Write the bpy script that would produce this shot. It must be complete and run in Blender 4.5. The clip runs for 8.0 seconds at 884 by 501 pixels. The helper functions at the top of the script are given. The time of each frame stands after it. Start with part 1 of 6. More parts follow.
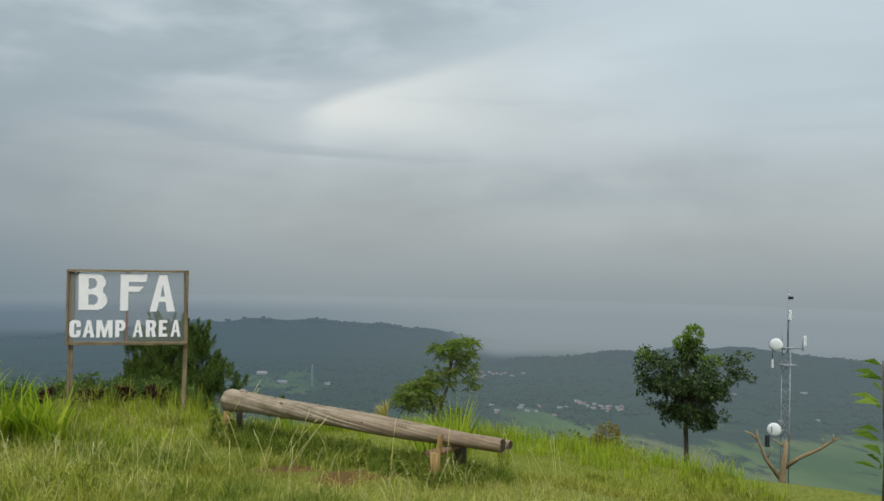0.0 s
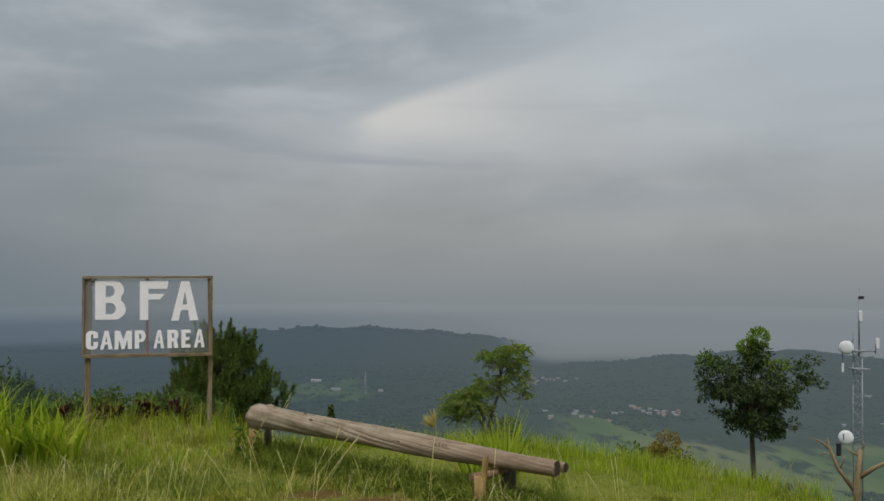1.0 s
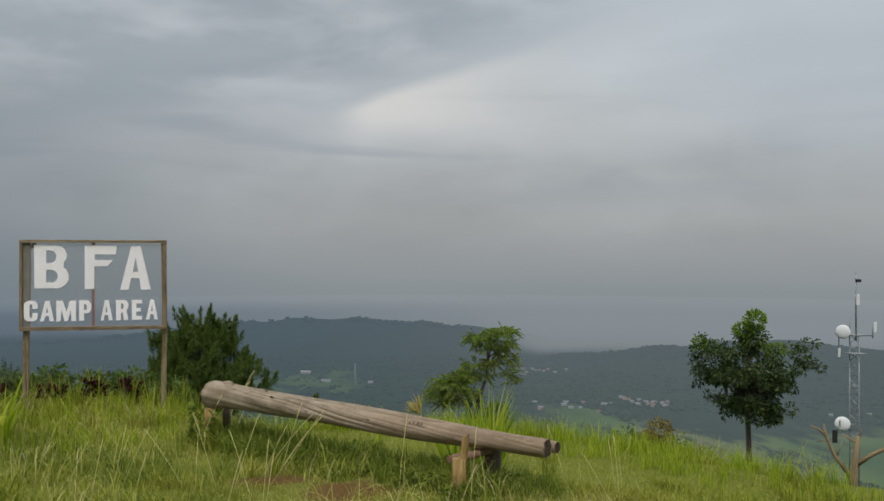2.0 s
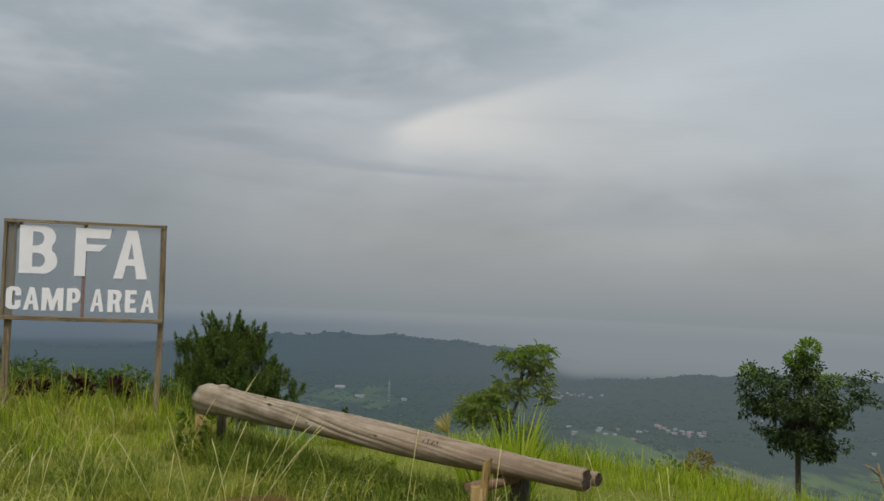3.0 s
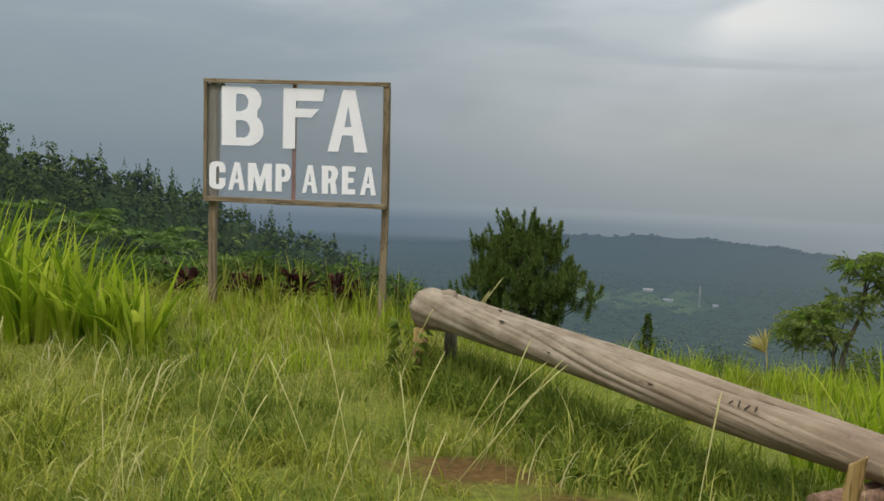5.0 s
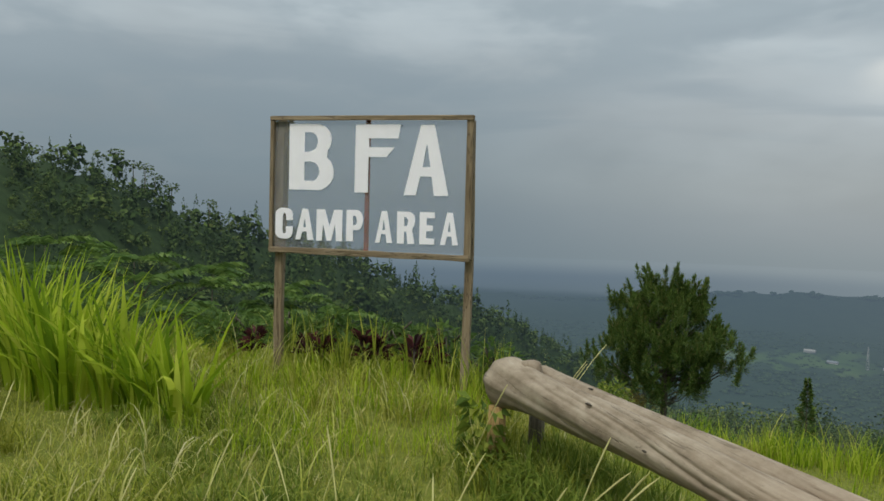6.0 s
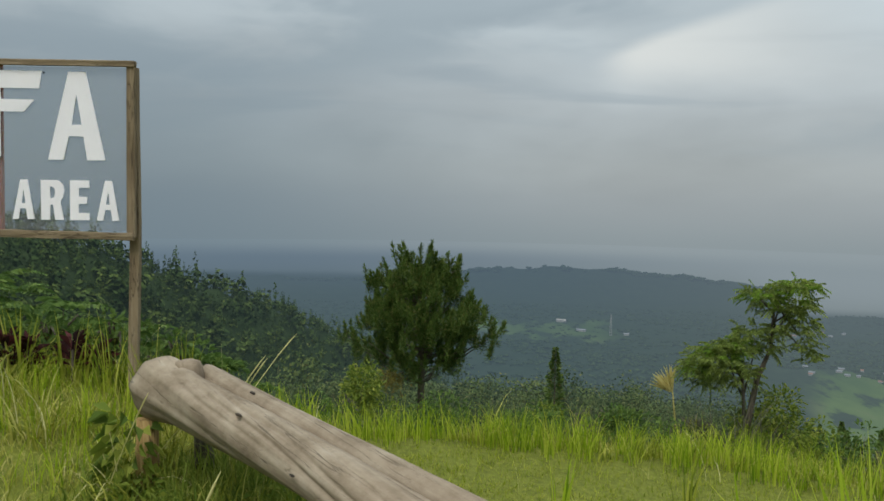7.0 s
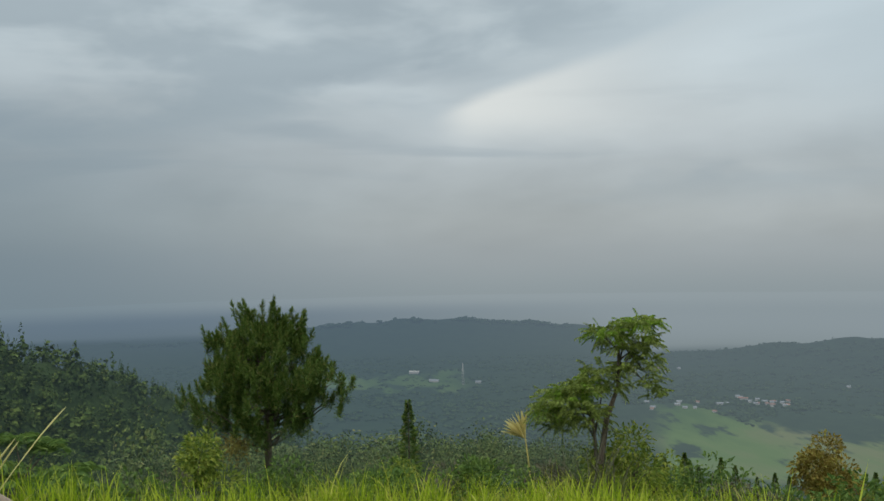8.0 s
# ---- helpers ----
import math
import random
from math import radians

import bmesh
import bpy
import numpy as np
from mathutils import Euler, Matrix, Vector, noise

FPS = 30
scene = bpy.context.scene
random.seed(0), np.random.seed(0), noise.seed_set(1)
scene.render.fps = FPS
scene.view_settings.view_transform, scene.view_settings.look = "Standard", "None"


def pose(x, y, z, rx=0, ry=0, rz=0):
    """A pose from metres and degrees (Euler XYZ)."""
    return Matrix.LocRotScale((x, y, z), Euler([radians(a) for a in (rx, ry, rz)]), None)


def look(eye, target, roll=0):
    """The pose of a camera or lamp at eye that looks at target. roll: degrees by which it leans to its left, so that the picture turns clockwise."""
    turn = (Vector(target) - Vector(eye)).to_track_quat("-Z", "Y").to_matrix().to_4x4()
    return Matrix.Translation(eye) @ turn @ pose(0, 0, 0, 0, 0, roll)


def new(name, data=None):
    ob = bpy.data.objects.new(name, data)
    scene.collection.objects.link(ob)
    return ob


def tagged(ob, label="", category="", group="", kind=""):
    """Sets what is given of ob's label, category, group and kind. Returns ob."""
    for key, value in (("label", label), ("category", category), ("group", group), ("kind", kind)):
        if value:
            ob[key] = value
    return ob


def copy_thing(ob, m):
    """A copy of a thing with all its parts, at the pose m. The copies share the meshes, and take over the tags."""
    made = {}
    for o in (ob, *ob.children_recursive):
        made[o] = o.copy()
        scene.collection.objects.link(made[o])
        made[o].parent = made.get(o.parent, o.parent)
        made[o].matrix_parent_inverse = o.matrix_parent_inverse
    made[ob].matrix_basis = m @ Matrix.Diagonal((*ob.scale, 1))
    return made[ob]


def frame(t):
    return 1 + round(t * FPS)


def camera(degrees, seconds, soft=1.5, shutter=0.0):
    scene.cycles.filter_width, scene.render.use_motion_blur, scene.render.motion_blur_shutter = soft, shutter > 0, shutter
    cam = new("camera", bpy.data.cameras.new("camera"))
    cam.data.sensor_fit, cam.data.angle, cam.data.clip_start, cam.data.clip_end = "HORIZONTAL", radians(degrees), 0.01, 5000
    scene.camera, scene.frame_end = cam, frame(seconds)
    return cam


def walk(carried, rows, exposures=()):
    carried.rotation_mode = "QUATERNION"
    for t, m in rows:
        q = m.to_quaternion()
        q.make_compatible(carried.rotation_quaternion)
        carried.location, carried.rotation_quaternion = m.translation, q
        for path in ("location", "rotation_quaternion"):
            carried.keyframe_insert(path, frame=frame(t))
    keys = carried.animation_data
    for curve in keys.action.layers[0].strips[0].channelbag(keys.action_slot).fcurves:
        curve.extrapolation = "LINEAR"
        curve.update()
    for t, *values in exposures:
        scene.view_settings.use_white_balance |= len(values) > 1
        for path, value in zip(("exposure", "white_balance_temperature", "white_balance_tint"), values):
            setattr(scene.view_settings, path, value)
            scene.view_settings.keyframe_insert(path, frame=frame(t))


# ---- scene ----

cam = camera(53.9, 8.0, soft=1.6)
PATH = [
    (0, (0.246, -12.856, 2.308), (0.886, -10.961, 2.316), 1.1),
    (0.5, (0.457, -12.291, 2.261), (1.08, -10.393, 2.352), 1.6),
    (1, (0.681, -11.833, 2.222), (1.21, -9.904, 2.243), 0.1),
    (1.5, (0.868, -11.199, 2.014), (1.371, -9.263, 2.053), -0.8),
    (1.7, (0.961, -11.057, 1.95), (1.493, -9.129, 1.948), -0.6),
    (2.8, (1.421, -9.999, 1.709), (1.934, -8.066, 1.732), 1.9),
    (3, (1.511, -9.739, 1.648), (1.975, -7.794, 1.692), 2.2),
    (3.5, (1.737, -9.086, 1.481), (2.243, -7.152, 1.407), 2.6),
    (4, (1.873, -8.466, 1.424), (2.361, -6.536, 1.229), 0.7),
    (4.5, (2.02, -7.865, 1.43), (2.127, -5.879, 1.225), 1.7),
    (5, (2.087, -7.197, 1.379), (1.864, -5.221, 1.173), 1.9),
    (5.2, (2.143, -6.982, 1.368), (1.773, -5.025, 1.182), 1.9),
    (6.3, (2.392, -5.8, 1.295), (1.836, -3.879, 1.234), 1.6),
    (6.5, (2.445, -5.667, 1.29), (2.04, -3.709, 1.239), 1.4),
    (7, (2.691, -5.116, 1.241), (2.661, -3.12, 1.12), 1.1),
    (7.5, (2.808, -4.728, 1.183), (2.908, -2.733, 1.082), 0.4),
    (8, (2.878, -4.408, 1.125), (3.194, -2.433, 1.128), -1.2),
]
walk(cam, [(t, look(eye, target, roll)) for t, eye, target, roll in PATH],
     exposures=[(0.0, 0.2, 6300, 5), (0.4, 0.0, 6400, 10), (1.0, -0.18, 6500, 10), (1.5, -0.1, 6500, 10), (2.8, -0.02, 6500, 10), (3.4, -0.1, 6500, 10), (4.0, 0.16, 6500, 10), (4.5, 0.2, 6500, 10),
                (5.2, 0.26, 6450, 8), (6.3, 0.05, 6300, 5), (6.8, 0.1, 6300, 5), (7.5, 0.19, 6300, 5), (8.0, 0.15, 6300, 5)])

rng = np.random.default_rng(11)


# ---- node helpers ----
class Nodes:
    """Small wrapper for writing node trees in few words."""

    def __init__(self, tree):
        self.t, self.n, self.l = tree, tree.nodes, tree.links

    def put(self, sock, v):
        if isinstance(v, bpy.types.NodeSocket):
            self.l.new(v, sock)
        elif v is not None:
            sock.default_value = v

    def add(self, kind, operation=None):
        node = self.n.new(kind)
        if operation:
            node.operation = operation
        return node

    def math(self, op, a, b=None, c=None, clamp=False):
        node = self.add("ShaderNodeMath", op)
        node.use_clamp = clamp
        for s, v in zip(node.inputs, (a, b, c)):
            self.put(s, v)
        return node.outputs[0]

    def smooth(self, x, lo, hi):
        node = self.add("ShaderNodeMapRange")
        node.interpolation_type = "SMOOTHSTEP"
        self.put(node.inputs[0], x)
        for k, v in zip((1, 2, 3, 4), (lo, hi, 0.0, 1.0)):
            node.inputs[k].default_value = v
        return node.outputs[0]

    def mix(self, fac, a, b, blend="MIX"):
        node = self.add("ShaderNodeMix")
        node.data_type, node.blend_type = "RGBA", blend
        self.put(node.inputs[0], fac)
        for s, v in ((node.inputs[6], a), (node.inputs[7], b)):
            self.put(s, (*v, 1) if isinstance(v, tuple) and len(v) == 3 else v)
        return node.outputs[2]

    def noise(self, vec, scale, detail=4.0, rough=0.55, dist=0.0):
        node = self.add("ShaderNodeTexNoise")
        self.put(node.inputs["Vector"], vec)
        node.inputs["Scale"].default_value, node.inputs["Detail"].default_value = scale, detail
        node.inputs["Roughness"].default_value, node.inputs["Distortion"].default_value = rough, dist
        return node.outputs[0]

    def ramp(self, fac, stops):
        node = self.add("ShaderNodeValToRGB")
        self.put(node.inputs[0], fac)
        e = node.color_ramp.elements
        while len(e) < len(stops):
            e.new(0.5)
        for el, (p, c) in zip(e, stops):
            el.position, el.color = p, (*c, 1) if len(c) == 3 else c
        return node.outputs[0]

    def scaled(self, vec, xyz):
        node = self.add("ShaderNodeVectorMath", operation="MULTIPLY")
        self.put(node.inputs[0], vec)
        node.inputs[1].default_value = xyz
        return node.outputs[0]


# ---- world: an overcast evening sky over the plain, brighter overhead ----
def build_world():
    world = bpy.data.worlds.new("world")
    scene.world = world
    world.use_nodes = True
    N = Nodes(world.node_tree)
    N.n.clear()
    co = N.add("ShaderNodeTexCoord").outputs["Generated"]
    xyz = N.add("ShaderNodeSeparateXYZ")
    N.put(xyz.inputs[0], co)
    x, y, z = xyz.outputs
    az = N.math("MULTIPLY", N.math("ARCTAN2", x, y), 57.2958)
    el = N.math("MULTIPLY", N.math("ARCSINE", z), 57.2958)
    flat = N.add("ShaderNodeCombineXYZ")
    N.put(flat.inputs[0], N.math("MULTIPLY", az, 0.045))
    N.put(flat.inputs[1], N.math("MULTIPLY", el, 0.125))
    N.put(flat.inputs[2], N.math("ADD", N.math("MULTIPLY", y, 0.4), 4.3))
    flat = flat.outputs[0]
    n1 = N.noise(flat, 1.0, 4, 0.5, 0.25)
    n2 = N.noise(flat, 2.4, 4, 0.5, 0.2)
    wob = N.math("MULTIPLY", N.math("SUBTRACT", n1, 0.5), 7.0)
    elw = N.math("ADD", el, wob)
    azw = N.math("ADD", az, N.math("MULTIPLY", N.math("SUBTRACT", n2, 0.5), 10.0))
    # height gradient, from the murk over the plain up to the zenith
    t = N.math("DIVIDE", N.math("ADD", el, 6.0), 96.0)
    base = N.ramp(t, [(0.0, (0.245, 0.278, 0.300)), (0.036, (0.268, 0.300, 0.320)), (0.055, (0.315, 0.338, 0.355)), (0.085, (0.375, 0.392, 0.403)),
                      (0.13, (0.415, 0.435, 0.45)), (0.20, (0.475, 0.515, 0.54)), (0.30, (0.60, 0.66, 0.70)), (0.6, (1.05, 1.12, 1.17)), (1.0, (1.3, 1.38, 1.45))])
    # cloud mottling
    shade = N.math("ADD", 0.51, N.math("ADD", N.math("MULTIPLY", n1, 0.72), N.math("MULTIPLY", n2, 0.28)))
    low = N.smooth(el, -2.8, 3.5)
    shade = N.math("ADD", 0.97, N.math("MULTIPLY", N.math("SUBTRACT", shade, 0.97), low))
    col = base
    node = N.add("ShaderNodeVectorMath", operation="SCALE")
    N.put(node.inputs[0], col)
    N.put(node.inputs[3], shade)
    col = node.outputs[0]
    # heavy slate clouds in the upper part, ending at a slanting edge
    slant = N.math("SUBTRACT", elw, N.math("ADD", 7.4, N.math("MULTIPLY", azw, 0.24)))
    dark = N.math("MULTIPLY", N.smooth(slant, -1.0, 3.5), N.smooth(n2, 0.30, 0.62))
    dark = N.math("MULTIPLY", dark, N.math("SUBTRACT", 1.0, N.smooth(el, 16.0, 30.0)))
    col = N.mix(N.math("MULTIPLY", dark, 0.7), col, (0.285, 0.33, 0.365))
    # long grey streaks low over the clearing
    streak = N.noise(N.scaled(flat, (0.8, 2.3, 1.0)), 1.5, 3, 0.45, 0.5)
    band = N.math("MULTIPLY", N.smooth(el, 2.0, 5.0), N.math("SUBTRACT", 1.0, N.smooth(el, 10.0, 15.0)))
    col = N.mix(N.math("MULTIPLY", N.math("MULTIPLY", N.smooth(streak, 0.5, 0.7), band), 0.5), col, (0.30, 0.34, 0.375))
    # paler break in the cloud, a wedge that opens away from the hill
    dx = N.math("SUBTRACT", az, 8.6)
    elq = N.math("ADD", el, N.math("MULTIPLY", wob, 0.35))
    up = N.math("SUBTRACT", elq, N.math("ADD", 9.3, N.math("MULTIPLY", dx, 0.30)))
    low = N.math("SUBTRACT", elq, N.math("SUBTRACT", 9.0, N.math("MULTIPLY", dx, 0.05)))
    wedge = N.math("MULTIPLY", N.math("SUBTRACT", 1.0, N.smooth(up, -0.6, 0.5)), N.smooth(low, -2.2, 0.6))
    wedge = N.math("MULTIPLY", wedge, N.math("MULTIPLY", N.smooth(dx, -0.5, 3.0), N.math("SUBTRACT", 1.0, N.math("MULTIPLY", N.smooth(az, 11.0, 25.0), 0.75))))
    wedge = N.math("MULTIPLY", wedge, N.math("SUBTRACT", 1.0, N.smooth(az, 30.0, 70.0)))
    col = N.mix(N.math("MULTIPLY", wedge, 0.85), col, (0.705, 0.692, 0.665))
    clear = N.math("MULTIPLY", N.smooth(N.math("ADD", az, N.math("MULTIPLY", el, 0.8)), 26.0, 48.0), N.smooth(el, 2.0, 11.0))
    clear = N.math("MULTIPLY", clear, N.math("SUBTRACT", 1.0, N.smooth(az, 60.0, 110.0)))
    col = N.mix(N.math("MULTIPLY", clear, 0.6), col, (0.48, 0.55, 0.60))
    # bluer murk over the wooded hill
    west = N.math("MULTIPLY", N.math("SUBTRACT", 1.0, N.smooth(az, -22.0, 14.0)), N.math("SUBTRACT", 1.0, N.smooth(el, -1.0, 15.0)))
    col = N.mix(N.math("MULTIPLY", west, 0.85), col, (0.152, 0.199, 0.240))
    sky = N.add("ShaderNodeTexSky")
    sky.sky_type, sky.sun_disc, sky.sun_elevation, sky.sun_rotation = "NISHITA", False, radians(55), radians(194)
    node = N.add("ShaderNodeVectorMath", operation="SCALE")
    N.put(node.inputs[0], sky.outputs[0])
    node.inputs[3].default_value = 0.08
    col = N.mix(0.06, col, node.outputs[0])
    bg = N.add("ShaderNodeBackground")
    N.put(bg.inputs[0], col)
    bg.inputs[1].default_value = 1.0
    N.l.new(bg.outputs[0], N.add("ShaderNodeOutputWorld").inputs[0])


build_world()
sun = new("sun", bpy.data.lights.new("sun", "SUN"))
sun.data.energy, sun.data.angle, sun.data.color = 1.5, radians(22), (1.0, 0.95, 0.86)
sun.matrix_world = look((-5, -20, 30), (0, 0, 0))


# ---- materials ----
def material(name, rough=0.8, spec=0.3):
    m = bpy.data.materials.new(name)
    m.use_nodes = True
    N = Nodes(m.node_tree)
    b = N.n["Principled BSDF"]
    b.inputs["Roughness"].default_value = rough
    b.inputs["Specular IOR Level"].default_value = spec
    return m, N, b


def bump(N, b, height, strength=0.5, dist=0.01):
    node = N.add("ShaderNodeBump")
    node.inputs["Strength"].default_value, node.inputs["Distance"].default_value = strength, dist
    N.put(node.inputs["Height"], height)
    N.l.new(node.outputs[0], b.inputs["Normal"])


def leafy(name, stops, trans=0.35, rough=0.55, spec=0.12, field=None):
    """Leaves and blades: each takes a tint of its own, thin enough to let light through. field: slow drift to a second ramp."""
    m, N, b = material(name, rough, spec)
    geo = N.add("ShaderNodeNewGeometry")
    c = N.ramp(geo.outputs["Random Per Island"], stops)
    if field:
        scale, other = field
        pos = N.add("ShaderNodeTexCoord").outputs["Object"]
        c2 = N.ramp(geo.outputs["Random Per Island"], other)
        c = N.mix(N.smooth(N.noise(pos, scale, 3), 0.42, 0.6), c, c2)
    N.put(b.inputs["Base Color"], c)
    tr = N.add("ShaderNodeBsdfTranslucent")
    N.put(tr.inputs[0], c)
    mx = N.add("ShaderNodeMixShader")
    mx.inputs[0].default_value = trans
    N.l.new(b.outputs[0], mx.inputs[1])
    N.l.new(tr.outputs[0], mx.inputs[2])
    N.l.new(mx.outputs[0], N.n["Material Output"].inputs[0])
    return m


def woody(name, dark, mid, light, along=(1, 1, 14), cracks=0.6, rough=0.85, scale=3.0):
    """Wood whose grain runs along the object's z."""
    m, N, b = material(name, rough, 0.2)
    pos = N.add("ShaderNodeTexCoord").outputs["Object"]
    grainv = N.scaled(pos, tuple(14.0 / a for a in along))
    g = N.noise(grainv, scale, 6, 0.65, 0.6)
    big = N.noise(pos, 2.2, 4, 0.6)
    c = N.ramp(N.math("ADD", N.math("MULTIPLY", g, 0.7), N.math("MULTIPLY", big, 0.3)), [(0.3, dark), (0.5, mid), (0.68, light)])
    crk = N.noise(N.scaled(pos, tuple(9.0 / a for a in along)), scale * 0.8, 3, 0.5, 1.2)
    line = N.math("SUBTRACT", 1.0, N.smooth(N.math("ABSOLUTE", N.math("SUBTRACT", crk, 0.5)), 0.0, 0.022))
    c = N.mix(N.math("MULTIPLY", line, cracks), c, tuple(v * 0.35 for v in dark))
    N.put(b.inputs["Base Color"], c)
    bump(N, b, N.math("SUBTRACT", g, N.math("MULTIPLY", line, 0.9)), 0.6, 0.012)
    return m


def log_wood():
    """Peeled, sun-bleached trunk: pale, with long dark checks that wind round it, and grey weather stains."""
    m, N, b = material("weathered_log", 0.85, 0.15)
    pos = N.add("ShaderNodeTexCoord").outputs["Object"]
    sep = N.add("ShaderNodeSeparateXYZ")
    N.put(sep.inputs[0], pos)
    x, y, z = sep.outputs
    ang = N.math("ADD", N.math("ARCTAN2", y, x), N.math("MULTIPLY", z, -0.95))
    comb = N.add("ShaderNodeCombineXYZ")
    N.put(comb.inputs[0], N.math("COSINE", ang))
    N.put(comb.inputs[1], N.math("SINE", ang))
    N.put(comb.inputs[2], N.math("MULTIPLY", z, 0.32))
    wind = comb.outputs[0]
    grain = N.noise(N.scaled(wind, (1.8, 1.8, 1.6)), 2.0, 4, 0.5, 0.4)
    stain = N.noise(N.scaled(pos, (1.0, 1.0, 0.6)), 6.0, 7, 0.68)
    c = N.ramp(N.math("ADD", N.math("MULTIPLY", grain, 0.3), N.math("MULTIPLY", stain, 0.7)),
               [(0.32, (0.12, 0.09, 0.062)), (0.44, (0.235, 0.182, 0.126)), (0.56, (0.325, 0.262, 0.19)), (0.70, (0.43, 0.365, 0.28))])
    c = N.mix(N.math("MULTIPLY", N.smooth(N.noise(N.scaled(pos, (1.0, 1.0, 0.5)), 2.0, 4), 0.5, 0.68), 0.45), c, (0.29, 0.215, 0.18))
    c = N.mix(N.math("MULTIPLY", N.smooth(N.math("ADD", z, N.noise(pos, 3.0, 3)), 1.6, 4.2), 0.55), c, N.mix(stain, (0.14, 0.088, 0.055), (0.36, 0.25, 0.165)))
    turn = N.math("ADD", N.math("MULTIPLY", ang, 3.0 / 6.28318), N.math("MULTIPLY", N.noise(wind, 2.2, 3, 0.5), 2.6))
    line = N.math("SUBTRACT", 1.0, N.smooth(N.math("ABSOLUTE", N.math("SUBTRACT", N.math("FRACT", turn), 0.5)), 0.004, 0.024))
    turn2 = N.math("ADD", N.math("MULTIPLY", ang, 14.0 / 6.28318), N.math("MULTIPLY", N.noise(wind, 4.0, 3, 0.5), 3.2))
    hair = N.math("SUBTRACT", 1.0, N.smooth(N.math("ABSOLUTE", N.math("SUBTRACT", N.math("FRACT", turn2), 0.5)), 0.02, 0.08))
    hair = N.math("MULTIPLY", hair, N.smooth(N.noise(pos, 5.0, 2), 0.56, 0.68))
    pits = N.smooth(N.noise(N.scaled(pos, (1.0, 1.0, 0.6)), 34.0, 3, 0.6), 0.62, 0.72)
    gash = N.math("MAXIMUM", line, N.math("MAXIMUM", N.math("MULTIPLY", hair, 0.4), N.math("MULTIPLY", pits, 0.35)))
    gash = N.math("MULTIPLY", gash, N.smooth(N.noise(pos, 2.6, 2), 0.34, 0.5))
    c = N.mix(N.math("MULTIPLY", gash, 0.6), c, (0.06, 0.045, 0.034))
    N.put(b.inputs["Base Color"], c)
    bump(N, b, N.math("SUBTRACT", N.math("MULTIPLY", grain, 0.25), gash), 0.6, 0.010)
    return m


def speckled(name, a, b_, scale=8.0, rough=0.7, bumps=0.3, metal=0.0):
    m, N, b = material(name, rough)
    pos = N.add("ShaderNodeTexCoord").outputs["Object"]
    n = N.math("ADD", N.math("MULTIPLY", N.noise(pos, scale, 5, 0.6), 0.6), N.math("MULTIPLY", N.noise(pos, scale * 0.15, 3), 0.4))
    N.put(b.inputs["Base Color"], N.ramp(n, [(0.35, a), (0.65, b_)]))
    b.inputs["Metallic"].default_value = metal
    bump(N, b, n, bumps, 0.01)
    return m


def painted_haze(N, shader, reach=2700.0):
    """Painted haze: murk-coloured glow mixed into far land, growing with distance from the hilltop."""
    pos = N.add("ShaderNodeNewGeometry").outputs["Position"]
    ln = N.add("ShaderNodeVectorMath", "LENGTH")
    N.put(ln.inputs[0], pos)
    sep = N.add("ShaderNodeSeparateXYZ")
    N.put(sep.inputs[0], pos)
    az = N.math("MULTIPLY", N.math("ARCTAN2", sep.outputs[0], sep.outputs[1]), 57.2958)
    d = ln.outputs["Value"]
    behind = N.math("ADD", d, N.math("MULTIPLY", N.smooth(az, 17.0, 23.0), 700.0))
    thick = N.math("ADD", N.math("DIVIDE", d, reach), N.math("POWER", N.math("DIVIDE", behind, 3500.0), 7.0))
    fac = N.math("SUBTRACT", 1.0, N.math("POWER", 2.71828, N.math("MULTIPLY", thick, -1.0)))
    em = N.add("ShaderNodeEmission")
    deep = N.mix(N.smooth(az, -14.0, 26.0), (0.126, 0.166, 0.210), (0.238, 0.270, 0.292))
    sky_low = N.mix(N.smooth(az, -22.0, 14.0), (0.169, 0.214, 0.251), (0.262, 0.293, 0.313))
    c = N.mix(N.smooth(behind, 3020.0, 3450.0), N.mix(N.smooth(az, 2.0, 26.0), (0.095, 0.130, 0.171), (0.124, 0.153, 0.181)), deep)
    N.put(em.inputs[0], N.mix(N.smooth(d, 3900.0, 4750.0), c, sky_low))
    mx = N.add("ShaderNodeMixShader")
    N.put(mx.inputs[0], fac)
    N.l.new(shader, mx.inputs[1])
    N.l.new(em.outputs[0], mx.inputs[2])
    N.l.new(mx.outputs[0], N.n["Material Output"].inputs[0])


